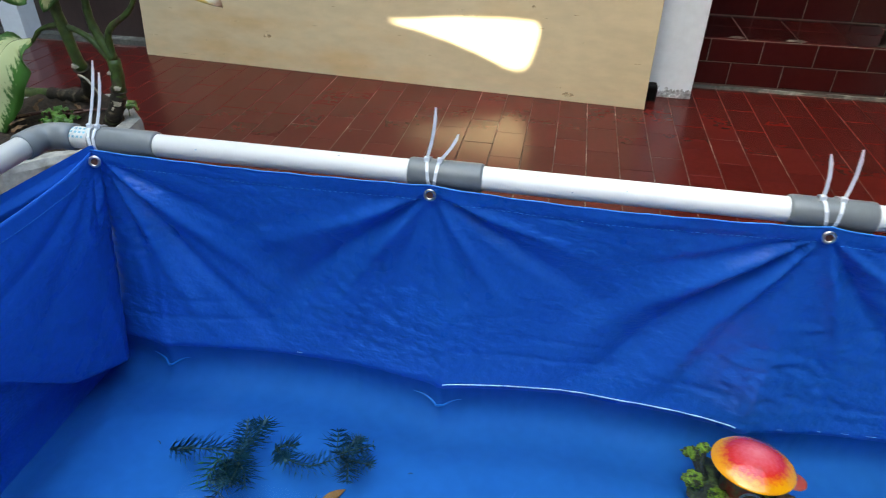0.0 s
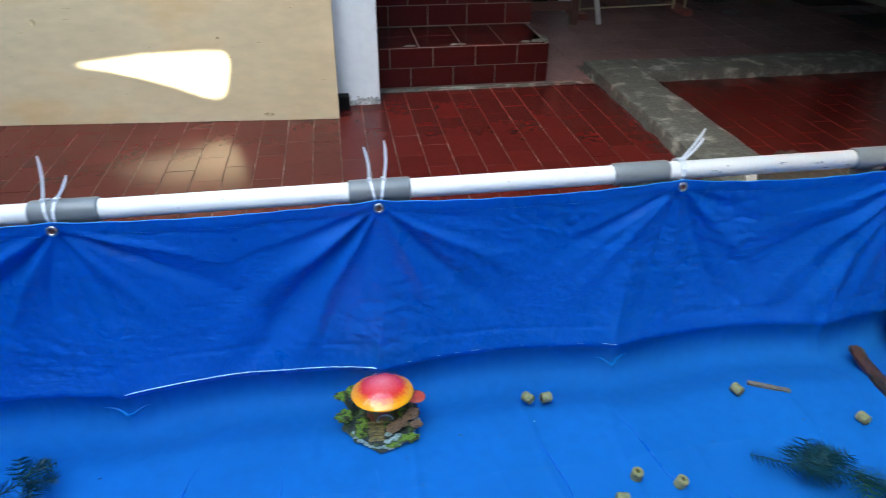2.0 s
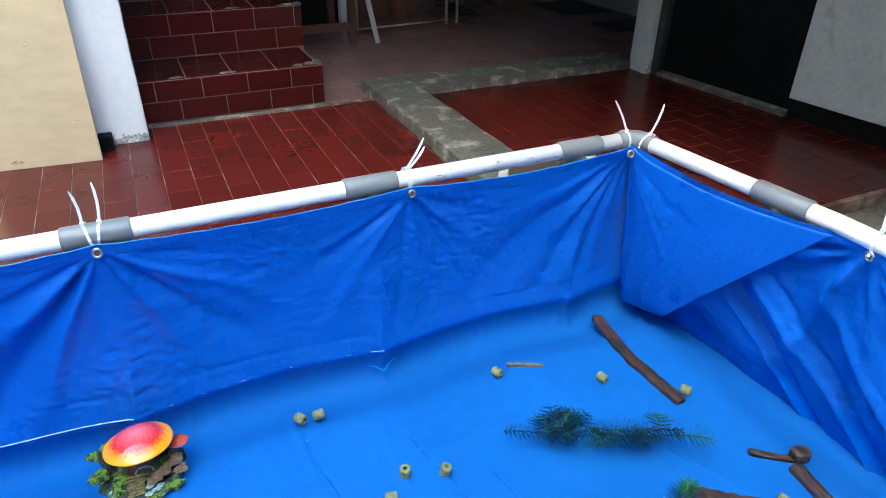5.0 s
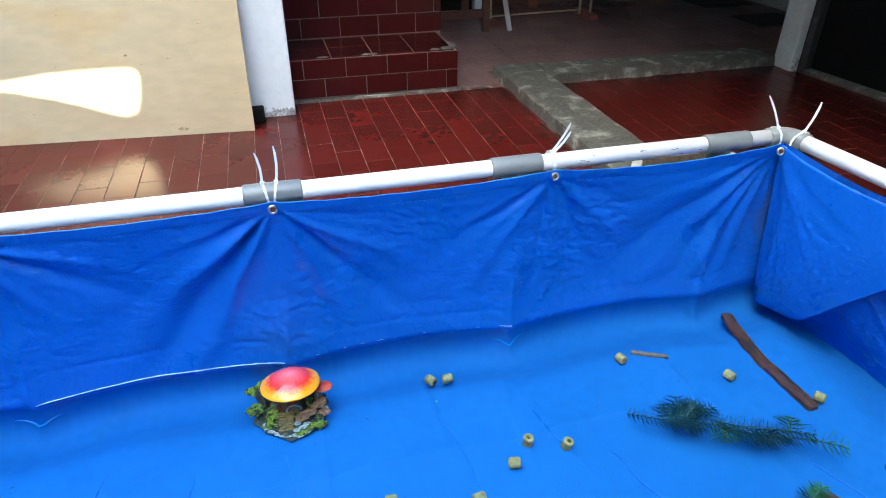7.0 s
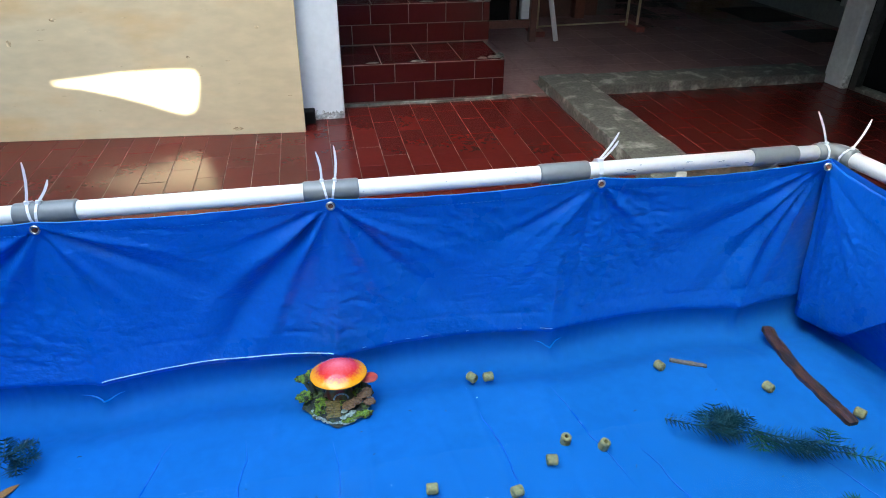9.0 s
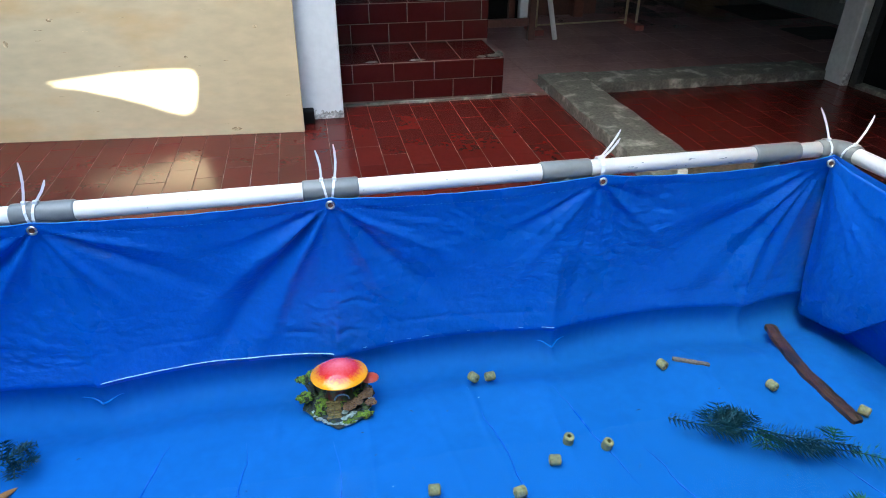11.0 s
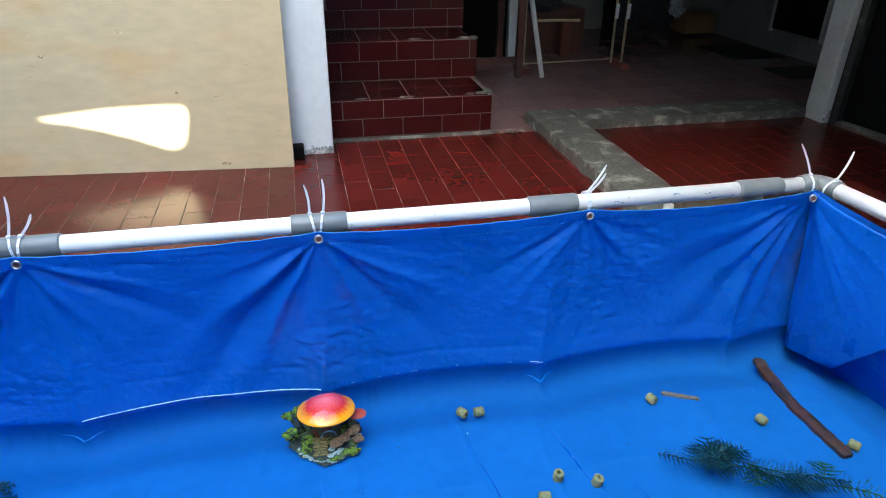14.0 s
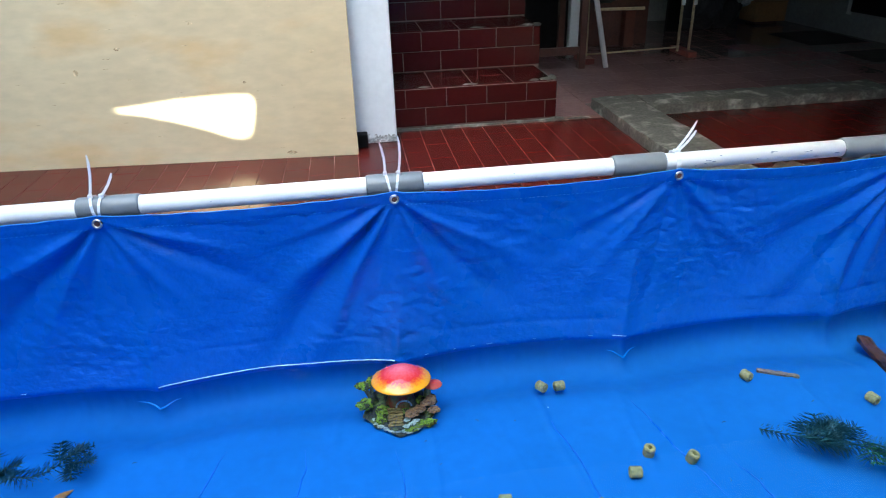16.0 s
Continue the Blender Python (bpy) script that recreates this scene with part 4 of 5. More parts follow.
weed("water_weed", "bushy dark green water weed sprig with a pale tip",
     [[(0.152, -0.203), (0.185, -0.196), (0.22, -0.192), (0.255, -0.19)], [(0.258, -0.195), (0.25, -0.16), (0.238, -0.128)], [(0.25, -0.18), (0.262, -0.21), (0.264, -0.24)],
      [(0.245, -0.19), (0.262, -0.168), (0.268, -0.15)], [(0.235, -0.2), (0.245, -0.225), (0.25, -0.238)], [(0.235, -0.20), (0.228, -0.225), (0.232, -0.25)], [(0.25, -0.20), (0.275, -0.215), (0.282, -0.235)], [(0.25, -0.17), (0.266, -0.145), (0.262, -0.12)], [(0.24, -0.21), (0.258, -0.235), (0.25, -0.262)], [(0.150, -0.204), (0.165, -0.2), (0.175, -0.198)]], 0.032, 5, (5,))
weed("water_weed", "small dark green water weed sprig bent in a bow",
     [[(0.300, -0.168), (0.325, -0.185), (0.355, -0.188), (0.385, -0.175), (0.405, -0.155), (0.43, -0.140)], [(0.395, -0.165), (0.39, -0.145), (0.386, -0.128)], [(0.405, -0.16), (0.42, -0.178), (0.42, -0.197)],
      [(0.395, -0.165), (0.418, -0.155), (0.443, -0.143)], [(0.40, -0.165), (0.425, -0.165), (0.448, -0.17)], [(0.40, -0.16), (0.41, -0.14), (0.415, -0.12)], [(0.30, -0.168), (0.315, -0.16), (0.33, -0.165)], [(0.302, -0.168), (0.312, -0.176), (0.322, -0.186)]], 0.026, 7)
weed("water_weed", "green water weed sprig lying over strips of bark",
     [[(1.735, -0.60), (1.75, -0.57), (1.775, -0.545), (1.812, -0.527)], [(1.74, -0.585), (1.762, -0.585), (1.785, -0.59)], [(1.785, -0.54), (1.80, -0.533), (1.816, -0.526)]], 0.030, 9, (2,))

# ---- toadstool house ornament ----
def radial_mat(name, stops, rough, reach):
    """Colours that run outwards from the middle of the object."""
    m = bpy.data.materials.new(name)
    m.use_nodes = True
    nt = m.node_tree
    b = nt.nodes["Principled BSDF"]
    co = nt.nodes.new("ShaderNodeTexCoord")
    sep = nt.nodes.new("ShaderNodeVectorMath")
    sep.operation = "MULTIPLY"
    sep.inputs[1].default_value = (1 / reach, 1 / reach, 0)
    ln = nt.nodes.new("ShaderNodeVectorMath")
    ln.operation = "LENGTH"
    nz = nt.nodes.new("ShaderNodeTexNoise")
    nz.inputs["Scale"].default_value, nz.inputs["Detail"].default_value = 190, 4
    ad = nt.nodes.new("ShaderNodeMath")
    ad.operation = "MULTIPLY_ADD"
    ad.inputs[1].default_value, ad.inputs[2].default_value = 0.34, -0.17
    sm = nt.nodes.new("ShaderNodeMath")
    rp = nt.nodes.new("ShaderNodeValToRGB")
    rp.color_ramp.elements[0].position, rp.color_ramp.elements[0].color = stops[0][0], (*stops[0][1], 1)
    rp.color_ramp.elements[1].position, rp.color_ramp.elements[1].color = stops[-1][0], (*stops[-1][1], 1)
    for p, c in stops[1:-1]:
        rp.color_ramp.elements.new(p).color = (*c, 1)
    for a, z in ((co.outputs["Object"], sep.inputs[0]), (sep.outputs[0], ln.inputs[0]), (co.outputs["Object"], nz.inputs["Vector"]), (nz.outputs[0], ad.inputs[0]),
                 (ln.outputs["Value"], sm.inputs[0]), (ad.outputs[0], sm.inputs[1]), (sm.outputs[0], rp.inputs[0]), (rp.outputs[0], b.inputs["Base Color"])):
        nt.links.new(a, z)
    bp = nt.nodes.new("ShaderNodeBump")
    bp.inputs["Strength"].default_value, bp.inputs["Distance"].default_value = 0.8, 0.001
    nt.links.new(nz.outputs[0], bp.inputs["Height"])
    nt.links.new(bp.outputs[0], b.inputs["Normal"])
    b.inputs["Roughness"].default_value = rough
    return m


# red to orange glaze; the pink middle is glare put into the colour
M_CAP = radial_mat("toadstool_glaze_with_glare", [(0.0, (0.82, 0.20, 0.22)), (0.34, (0.76, 0.10, 0.11)), (0.62, (0.70, 0.025, 0.02)), (0.74, (0.78, 0.18, 0.01)), (0.86, (0.86, 0.36, 0.005))], 0.13, 0.058)
M_CAP.node_tree.nodes["Principled BSDF"].inputs["Coat Weight"].default_value = 0.6
M_CAP.node_tree.nodes["Principled BSDF"].inputs["Coat Roughness"].default_value = 0.06
M_CAP2 = radial_mat("small_toadstool_glaze", [(0.0, (0.62, 0.06, 0.04)), (0.8, (0.65, 0.09, 0.05)), (1.0, (0.8, 0.35, 0.25))], 0.3, 0.022)
M_ROCK = mat("painted_rock", (0.035, 0.032, 0.025), 0.7, 0.5, 60, 0.6, 200, second=(0.10, 0.12, 0.04), stain=0.5)
M_MOSS = mat("painted_moss", (0.24, 0.32, 0.02), 0.8, 0.6, 110, 0.8, 300, second=(0.035, 0.03, 0.012), stain=0.45)
M_PLANKS = mat("painted_planks", (0.24, 0.14, 0.045), 0.7, 0.5, 80, 0.4, 250, second=(0.03, 0.025, 0.01), stain=0.55)
M_CLAY = mat("painted_clay", (0.26, 0.12, 0.06), 0.7, 0.4, 60, 0.4, 200)
M_PEBBLE = mat("painted_pebble", (0.40, 0.42, 0.40), 0.6, 0.5, 90, 0.3, 200, second=(0.05, 0.055, 0.045), stain=0.52)
M_STALK = mat("toadstool_stalk", (0.20, 0.16, 0.05), 0.5, 0.4, 40, 0.3, 150, second=(0.32, 0.05, 0.02), stain=0.48)
OX, OY = 0.985, -0.082
orn = thing("toadstool_ornament", "glazed red and orange toadstool house ornament standing in shallow water", "ornament", (OX, OY, 0))


def dome(cx, cy, z, r, h, name, material, tilt=0.0, skirt=0.006):
    prof = [(0.0, h), (0.2, h * 0.97), (0.4, h * 0.86), (0.58, h * 0.66), (0.76, h * 0.40), (0.9, h * 0.17), (0.97, h * 0.05), (1.0, -0.001), (0.985, -skirt * 0.7), (0.93, -skirt), (0.6, -skirt * 0.6), (0.25, -skirt * 0.3)]
    bm = bmesh.new()
    n = 48
    top = bm.verts.new((0, 0, h))
    rows = [[bm.verts.new((f * r * math.cos(2 * math.pi * k / n), f * r * math.sin(2 * math.pi * k / n), zz + 0.0006 * noise.noise((k, f * 5, 2)))) for k in range(n)] for f, zz in prof[1:]]
    for k in range(n):
        bm.faces.new((top, rows[0][k], rows[0][(k + 1) % n])).smooth = True
        for a, b in zip(rows, rows[1:]):
            bm.faces.new((a[k], b[k], b[(k + 1) % n], a[(k + 1) % n])).smooth = True
    bm.faces.new(rows[-1][::-1])
    bmesh.ops.recalc_face_normals(bm, faces=bm.faces[:])
    ob = part(name, bm, material, orn)
    ob.matrix_parent_inverse = Matrix()
    ob.matrix_basis = pose(cx - OX, cy - OY, z, tilt, 0, 0)
    return ob


def lump(c, size, seed, material, name, rough=0.35, freq=60, parent=None, label=""):
    bm = bmesh.new()
    bmesh.ops.create_icosphere(bm, subdivisions=4, radius=1)
    for v in bm.verts:
        q = v.co * (1 + rough * noise.noise(v.co * 2.1 + Vector((seed, 0, 0))) + rough * 0.5 * noise.noise(v.co * 5 + Vector((0, seed, 0))))
        v.co = Vector((c[0] + q.x * size[0], c[1] + q.y * size[1], max(0.001, c[2] + q.z * size[2])))
    return part(name, bm, material, parent or orn, label)


dome(OX, OY, 0.107, 0.057, 0.022, "cap", M_CAP, -7, 0.003)
dome(1.045, -0.082, 0.085, 0.018, 0.005, "small_cap", M_CAP2, -6, 0.002)
bm = tube([(OX, OY, 0.015), (OX, OY, 0.05), (OX, OY, 0.102)], [0.036, 0.028, 0.021], 24)
part("stalk", bm, M_STALK, orn, smooth=True)
part("small_stalk", tube([(1.042, -0.083, 0.015), (1.045, -0.085, 0.082)], [0.010, 0.007], 14), M_STALK, orn, smooth=True)
arch = [(OX + 0.004 + 0.016 * math.cos(radians(a)), OY - 0.033, 0.048 + 0.022 * math.sin(radians(a))) for a in range(0, 181, 15)]
part("door_arch", tube(arch, 0.0022, 8), M_PEBBLE, orn, "white door arch")
lump((OX - 0.003, OY - 0.006, 0.004), (0.074, 0.072, 0.019), 3, M_ROCK, "base", 0.3)
for k, (x, y, z, sx, sy, sz) in enumerate(((0.908, -0.045, 0.060, 0.016, 0.014, 0.010), (0.906, -0.085, 0.036, 0.019, 0.016, 0.012), (0.925, -0.04, 0.075, 0.012, 0.010, 0.008), (0.895, -0.05, 0.068, 0.010, 0.008, 0.007),
                                            (0.945, -0.105, 0.028, 0.018, 0.014, 0.010), (0.938, -0.125, 0.018, 0.014, 0.012, 0.010), (1.03, -0.095, 0.040, 0.013, 0.011, 0.008), (1.035, -0.145, 0.012, 0.022, 0.010, 0.008),
                                            (1.0, -0.155, 0.008, 0.018, 0.008, 0.006), (0.99, -0.118, 0.034, 0.010, 0.008, 0.007))):
    lump((x, y, z), (sx * 0.85, sy * 0.85, sz), k + 10, M_MOSS, "moss", 0.6)
part("trunk", tube([(0.925, -0.06, 0.01), (0.918, -0.06, 0.035), (0.907, -0.05, 0.056)], [0.010, 0.006, 0.005], 10), M_ROCK, orn)
part("trunk", tube([(0.93, -0.07, 0.01), (0.922, -0.055, 0.045), (0.926, -0.042, 0.070)], [0.009, 0.005, 0.004], 10), M_ROCK, orn)
for k in range(8):
    y, z = OY - 0.034 - k * 0.0046, 0.046 - k * 0.0046
    part("plank", box((0.952 + 0.0015 * (k % 3), y - 0.0034, z - 0.004), (0.986 - 0.001 * (k % 2), y + 0.003, z + 0.0008), 0.0012), M_PLANKS, orn)
part("ramp", box((0.954, -0.148, 0.001), (0.984, -0.11, 0.012)), M_ROCK, orn)
for k, (x, y, z, s) in enumerate(((1.005, -0.128, 0.036, 0.014), (1.022, -0.122, 0.040, 0.013), (1.046, -0.108, 0.046, 0.013), (1.052, -0.125, 0.034, 0.012), (1.035, -0.112, 0.046, 0.010), (1.05, -0.1, 0.05, 0.011))):
    lump((x, y, z), (s, s * 0.8, s * 0.6), k + 40, M_CLAY, "clay_roof", 0.4)
for k in range(17):
    a = radians(200 + k * 11)
    r = 1 + 0.06 * noise.noise((k * 3.1, 0, 0))
    lump((OX + 0.002 + 0.066 * r * math.cos(a), OY - 0.006 + 0.070 * r * math.sin(a), 0.006), (0.006 + 0.002 * (k % 3), 0.004 + 0.001 * (k % 2), 0.005), k + 60, M_PEBBLE, "pebble", 0.3)
for k, (x, y, z) in enumerate(((0.993, -0.135, 0.022), (1.003, -0.146, 0.018), (1.012, -0.14, 0.02), (0.991, -0.15, 0.016))):
    lump((x, y, z), (0.008, 0.005, 0.004), k + 90, M_PEBBLE, "stepping_stone", 0.3)

for o in list(orn.children):
    if not o.name.startswith(("cap", "small_cap")):
        for v in o.data.vertices:
            v.co.x, v.co.y = OX - 0.003 + (v.co.x - OX) * 0.87, OY + (v.co.y - OY) * 0.93
            if v.co.z < WATER:
                v.co.z = WATER - (WATER - v.co.z) * 0.6

# ---- planters and the dumb cane ----
M_POT = mat("weathered_cement", (0.42, 0.40, 0.36), 0.85, 0.3, 14, 0.6, 70, second=(0.16, 0.15, 0.12), stain=0.54)
M_SOIL = mat("dark_soil", (0.045, 0.03, 0.02), 0.95, 0.6, 40, 1.0, 120)


def planter(cx, cy, z, r, h, turn, label):
    root = thing("planter", label, "planter", (cx, cy, z))
    n = 64
    prof = [(0.86, 0.0), (0.97, 0.02), (0.98, h * 0.45), (0.90, h * 0.5), (0.90, h * 0.58), (1.0, h * 0.66), (1.01, h - 0.012), (0.99, h), (0.86, h), (0.84, h - 0.012), (0.83, h - 0.05)]
    bm = bmesh.new()
    def rad(k):
        a = (2 * math.pi * k / n + radians(turn)) % (math.pi / 4) - math.pi / 8
        return 0.5 * r * math.cos(math.pi / 8) / math.cos(a) + 0.5 * r * math.cos(math.pi / 8) / math.cos(a)
    rows = []
    for j, (f, zz) in enumerate(prof):
        row = []
        for k in range(n):
            a = 2 * math.pi * k / n
            q = rad(k) * f * (1 + 0.025 * noise.noise((math.cos(a) * 4 + cx, math.sin(a) * 4, j * 0.6)))
            row.append(bm.verts.new((cx + q * math.cos(a), cy + q * math.sin(a), z + zz + 0.006 * noise.noise((math.cos(a) * 5, math.sin(a) * 5, j + cx)) * (j > 0))))
        rows.append(row)
    for a, b in zip(rows, rows[1:]):
        for k in range(n):
            bm.faces.new((a[k], a[(k + 1) % n], b[(k + 1) % n], b[k]))
    bm.faces.new(rows[0][::-1])
    bmesh.ops.recalc_face_normals(bm, faces=bm.faces[:])
    part("pot", bm, M_POT, root)
    def soil(u, v):
        a, q = u * 2 * math.pi, v * r * 0.82
        x, y = cx + q * math.cos(a), cy + q * math.sin(a)
        return Vector((x, y, z + h - 0.03 + 0.06 * max(0.0, (y - cy) / r) + 0.014 * noise.noise((x * 25, y * 25, 1)) + 0.01 * noise.noise((x * 70, y * 70, 2))))
    part("soil", grid(60, 16, soil), M_SOIL, root, "dark crumbly soil")
    return root


planter(-0.615, 0.54, 0.0, 0.25, 0.212, 22.5, "weathered octagonal cement planter full of dark soil")
planter(2.17, 0.40, 0.0, 0.20, 0.20, 10.0, "low weathered cement planter behind the pool corner")


slab = rough_bar(-0.98, 0.25, -0.34, 0.80, 0.03)
for v in slab.verts:
    v.co.z -= F - 0.004
    v.co.x += 0.06 * noise.noise((v.co.y * 5, v.co.z, 2))
tagged(link("stone_slab", slab, M_POT), "pale weathered stone slab under the planter", "stone")


def leaf_mat(name, inner, outer):
    m = mat(name, inner, 0.35, 0.25, 26, 0.15, 90, second=outer, stain=0.46, stretch=(1, 1, 1))
    m.node_tree.nodes["Principled BSDF"].inputs["Transmission Weight"].default_value = 0.0
    return m


def veined_leaf(name, heart, margin, tip, edge, spots):
    """A leaf with a pale heart, a darker margin broken up along the side veins, and its own tip colour."""
    m = bpy.data.materials.new(name)
    m.use_nodes = True
    nt = m.node_tree
    b = nt.nodes["Principled BSDF"]
    uv, sep, away, vein, spot, blend, ramp, mx, mt, tipr = (nt.nodes.new("ShaderNode" + k) for k in ("UVMap", "SeparateXYZ", "Math", "TexNoise", "TexNoise", "Math", "MapRange", "Mix", "Mix", "MapRange"))
    uv.uv_map = "leaf"
    away.operation = "ABSOLUTE"
    slant, comb = nt.nodes.new("ShaderNodeMath"), nt.nodes.new("ShaderNodeCombineXYZ")
    slant.operation = "MULTIPLY_ADD"
    slant.inputs[1].default_value = -0.22
    vein.inputs["Scale"].default_value, vein.inputs["Detail"].default_value = 1.0, 2
    spot.inputs["Scale"].default_value, spot.inputs["Detail"].default_value = 110, 3
    sv = nt.nodes.new("ShaderNodeVectorMath")
    sv.operation = "MULTIPLY"
    sv.inputs[1].default_value = (26, 1.3, 0)
    co = nt.nodes.new("ShaderNodeTexCoord")
    blend.operation = "ADD"
    mix2 = nt.nodes.new("ShaderNodeMath")
    mix2.operation = "MULTIPLY_ADD"
    mix2.inputs[1].default_value = spots
    ramp.inputs[1].default_value, ramp.inputs[2].default_value = edge, edge + 0.16
    tipr.inputs[1].default_value, tipr.inputs[2].default_value = 0.86, 0.95
    mx.data_type = mt.data_type = "RGBA"
    mx.inputs[6].default_value, mx.inputs[7].default_value, mt.inputs[7].default_value = (*heart, 1), (*margin, 1), (*tip, 1)
    for a, z in ((uv.outputs[0], sep.inputs[0]), (sep.outputs[1], away.inputs[0]), (away.outputs[0], slant.inputs[0]), (sep.outputs[0], slant.inputs[2]), (slant.outputs[0], comb.inputs[0]), (sep.outputs[1], comb.inputs[1]),
                 (comb.outputs[0], sv.inputs[0]), (sv.outputs[0], vein.inputs["Vector"]), (co.outputs["Object"], spot.inputs["Vector"]),
                 (away.outputs[0], blend.inputs[0]), (vein.outputs[0], blend.inputs[1]), (spot.outputs[0], mix2.inputs[0]), (blend.outputs[0], mix2.inputs[2]), (mix2.outputs[0], ramp.inputs[0]),
                 (ramp.outputs[0], mx.inputs[0]), (mx.outputs[2], mt.inputs[6]), (sep.outputs[0], tipr.inputs[0]), (tipr.outputs[0], mt.inputs[0]), (mt.outputs[2], b.inputs["Base Color"])):
        nt.links.new(a, z)
    bp = nt.nodes.new("ShaderNodeBump")
    bp.inputs["Strength"].default_value, bp.inputs["Distance"].default_value = 0.5, 0.002
    nt.links.new(vein.outputs[0], bp.inputs["Height"])
    nt.links.new(bp.outputs[0], b.inputs["Normal"])
    b.inputs["Roughness"].default_value = 0.38
    return m


M_VAR = veined_leaf("cream_green_leaf", (0.56, 0.60, 0.30), (0.05, 0.15, 0.02), (0.05, 0.15, 0.02), 1.25, 0.6)
M_GREENLEAF = leaf_mat("green_leaf", (0.06, 0.15, 0.02), (0.10, 0.20, 0.03))
M_OLDLEAF = veined_leaf("yellowing_leaf", (0.60, 0.58, 0.40), (0.42, 0.28, 0.05), (0.16, 0.07, 0.025), 1.30, 0.5)
M_CANE = mat("green_cane", (0.058, 0.095, 0.018), 0.45, 0.5, 24, 0.5, 90, second=(0.05, 0.035, 0.02), stain=0.54)


def curve_pts(pts, n):
    pts = [Vector(p) for p in pts]
    ext = [pts[0] * 2 - pts[1]] + pts + [pts[-1] * 2 - pts[-2]]
    out = []
    for i in range(n):
        t = i / (n - 1) * (len(pts) - 1)
        k = min(int(t), len(pts) - 2)
        f = t - k
        a, b, c, d = ext[k:k + 4]
        out.append(0.5 * ((2 * b) + (c - a) * f + (2 * a - 5 * b + 4 * c - d) * f * f + (3 * b - a - 3 * c + d) * f ** 3))
    return out


def leaf_along(pts, width, side, material, parent, seed=0.0, label=""):
    n, nw = 26, 9
    mid = curve_pts(pts, n)
    bm = bmesh.new()
    rows, place = [], {}
    for i, p in enumerate(mid):
        u = i / (n - 1)
        d = (mid[min(i + 1, n - 1)] - mid[max(i - 1, 0)]).normalized()
        w = Vector(side)
        w = (w - d * w.dot(d)).normalized()
        nm = w.cross(d)
        half = width / 2 * max(0.03, math.sin(math.pi * min(1, u * 0.93 + 0.07)) ** 0.75) * (1.08 - 0.25 * u)
        row = []
        for k in range(nw):
            f = -1 + 2 * k / (nw - 1)
            lift = abs(f) * half * 0.35 + 0.004 * math.sin(u * 16 + seed + (2 if f > 0 else 0)) * abs(f)
            notch = 1 - (0.10 * max(0.0, noise.noise((u * 9, seed, f * 3))) if abs(f) > 0.9 else 0.0)
            row.append(bm.verts.new(p + w * f * half * notch + nm * lift))
            place[row[-1]] = (u, f)
        rows.append(row)
    for a, b in zip(rows, rows[1:]):
        for k in range(nw - 1):
            bm.faces.new((a[k], a[k + 1], b[k + 1], b[k])).smooth = True
    layer = bm.loops.layers.uv.new("leaf")
    for fc in bm.faces:
        for lp in fc.loops:
            lp[layer].uv = place[lp.vert]
    ob = part("leaf", bm, material, parent, label)
    so = ob.modifiers.new("thick", "SOLIDIFY")
    so.thickness = 0.0012
    part("midrib", tube(mid, [0.0016 * (1 - 0.7 * i / (n - 1)) for i in range(n)], 6), M_CANE, ob)
    return ob


plant = thing("dumb_cane_plant", "potted dumb cane with cream and green variegated leaves", "plant", (-0.45, 0.60, 0.18))


def cane(pts, r0, r1, name="stem"):
    c = curve_pts(pts, 20)
    return part(name, tube(c, [r0 + (r1 - r0) * i / 19 + (0.0012 if i % 4 == 0 else 0) for i in range(20)], 12), M_CANE, plant, smooth=True)


cane([(-0.475, 0.62, 0.185), (-0.445, 0.61, 0.222), (-0.412, 0.60, 0.265), (-0.396, 0.60, 0.315), (-0.392, 0.60, 0.375)], 0.017, 0.015)
cane([(-0.80, 0.72, 0.215), (-0.70, 0.72, 0.220), (-0.60, 0.70, 0.228), (-0.54, 0.67, 0.262), (-0.502, 0.63, 0.315), (-0.492, 0.60, 0.375), (-0.503, 0.60, 0.45), (-0.53, 0.60, 0.56)], 0.016, 0.012)
cane([(-0.392, 0.60, 0.375), (-0.385, 0.60, 0.44), (-0.32, 0.60, 0.49), (-0.285, 0.60, 0.545)], 0.009, 0.004, "leaf_stalk")
cane([(-0.392, 0.60, 0.375), (-0.425, 0.60, 0.46), (-0.42, 0.60, 0.56)], 0.012, 0.007, "leaf_stalk")
cane([(-0.394, 0.60, 0.36), (-0.44, 0.60, 0.42), (-0.50, 0.60, 0.445), (-0.56, 0.60, 0.435), (-0.60, 0.60, 0.40)], 0.008, 0.004, "leaf_stalk")
cane([(-0.505, 0.60, 0.46), (-0.50, 0.60, 0.52), (-0.49, 0.60, 0.60)], 0.009, 0.005, "leaf_stalk")
leaf_along([(-0.285, 0.60, 0.545), (-0.24, 0.59, 0.572), (-0.175, 0.57, 0.583), (-0.115, 0.56, 0.563), (-0.062, 0.55, 0.522)], 0.095, (0.3, 1, 0.55), M_OLDLEAF, plant, 1, "arching cream leaf with yellowing edge")
leaf_along([(-0.60, 0.60, 0.41), (-0.64, 0.57, 0.40), (-0.69, 0.54, 0.33), (-0.715, 0.53, 0.24), (-0.72, 0.53, 0.17)], 0.17, (1, -0.2, 0), M_VAR, plant, 2)
leaf_along([(-0.42, 0.60, 0.56), (-0.43, 0.57, 0.585), (-0.45, 0.52, 0.58), (-0.475, 0.47, 0.535)], 0.10, (1, 0.2, 0), M_VAR, plant, 3)
leaf_along([(-0.53, 0.60, 0.60), (-0.56, 0.58, 0.62), (-0.61, 0.54, 0.60), (-0.66, 0.50, 0.53)], 0.10, (0.6, 0.6, 0), M_VAR, plant, 4)
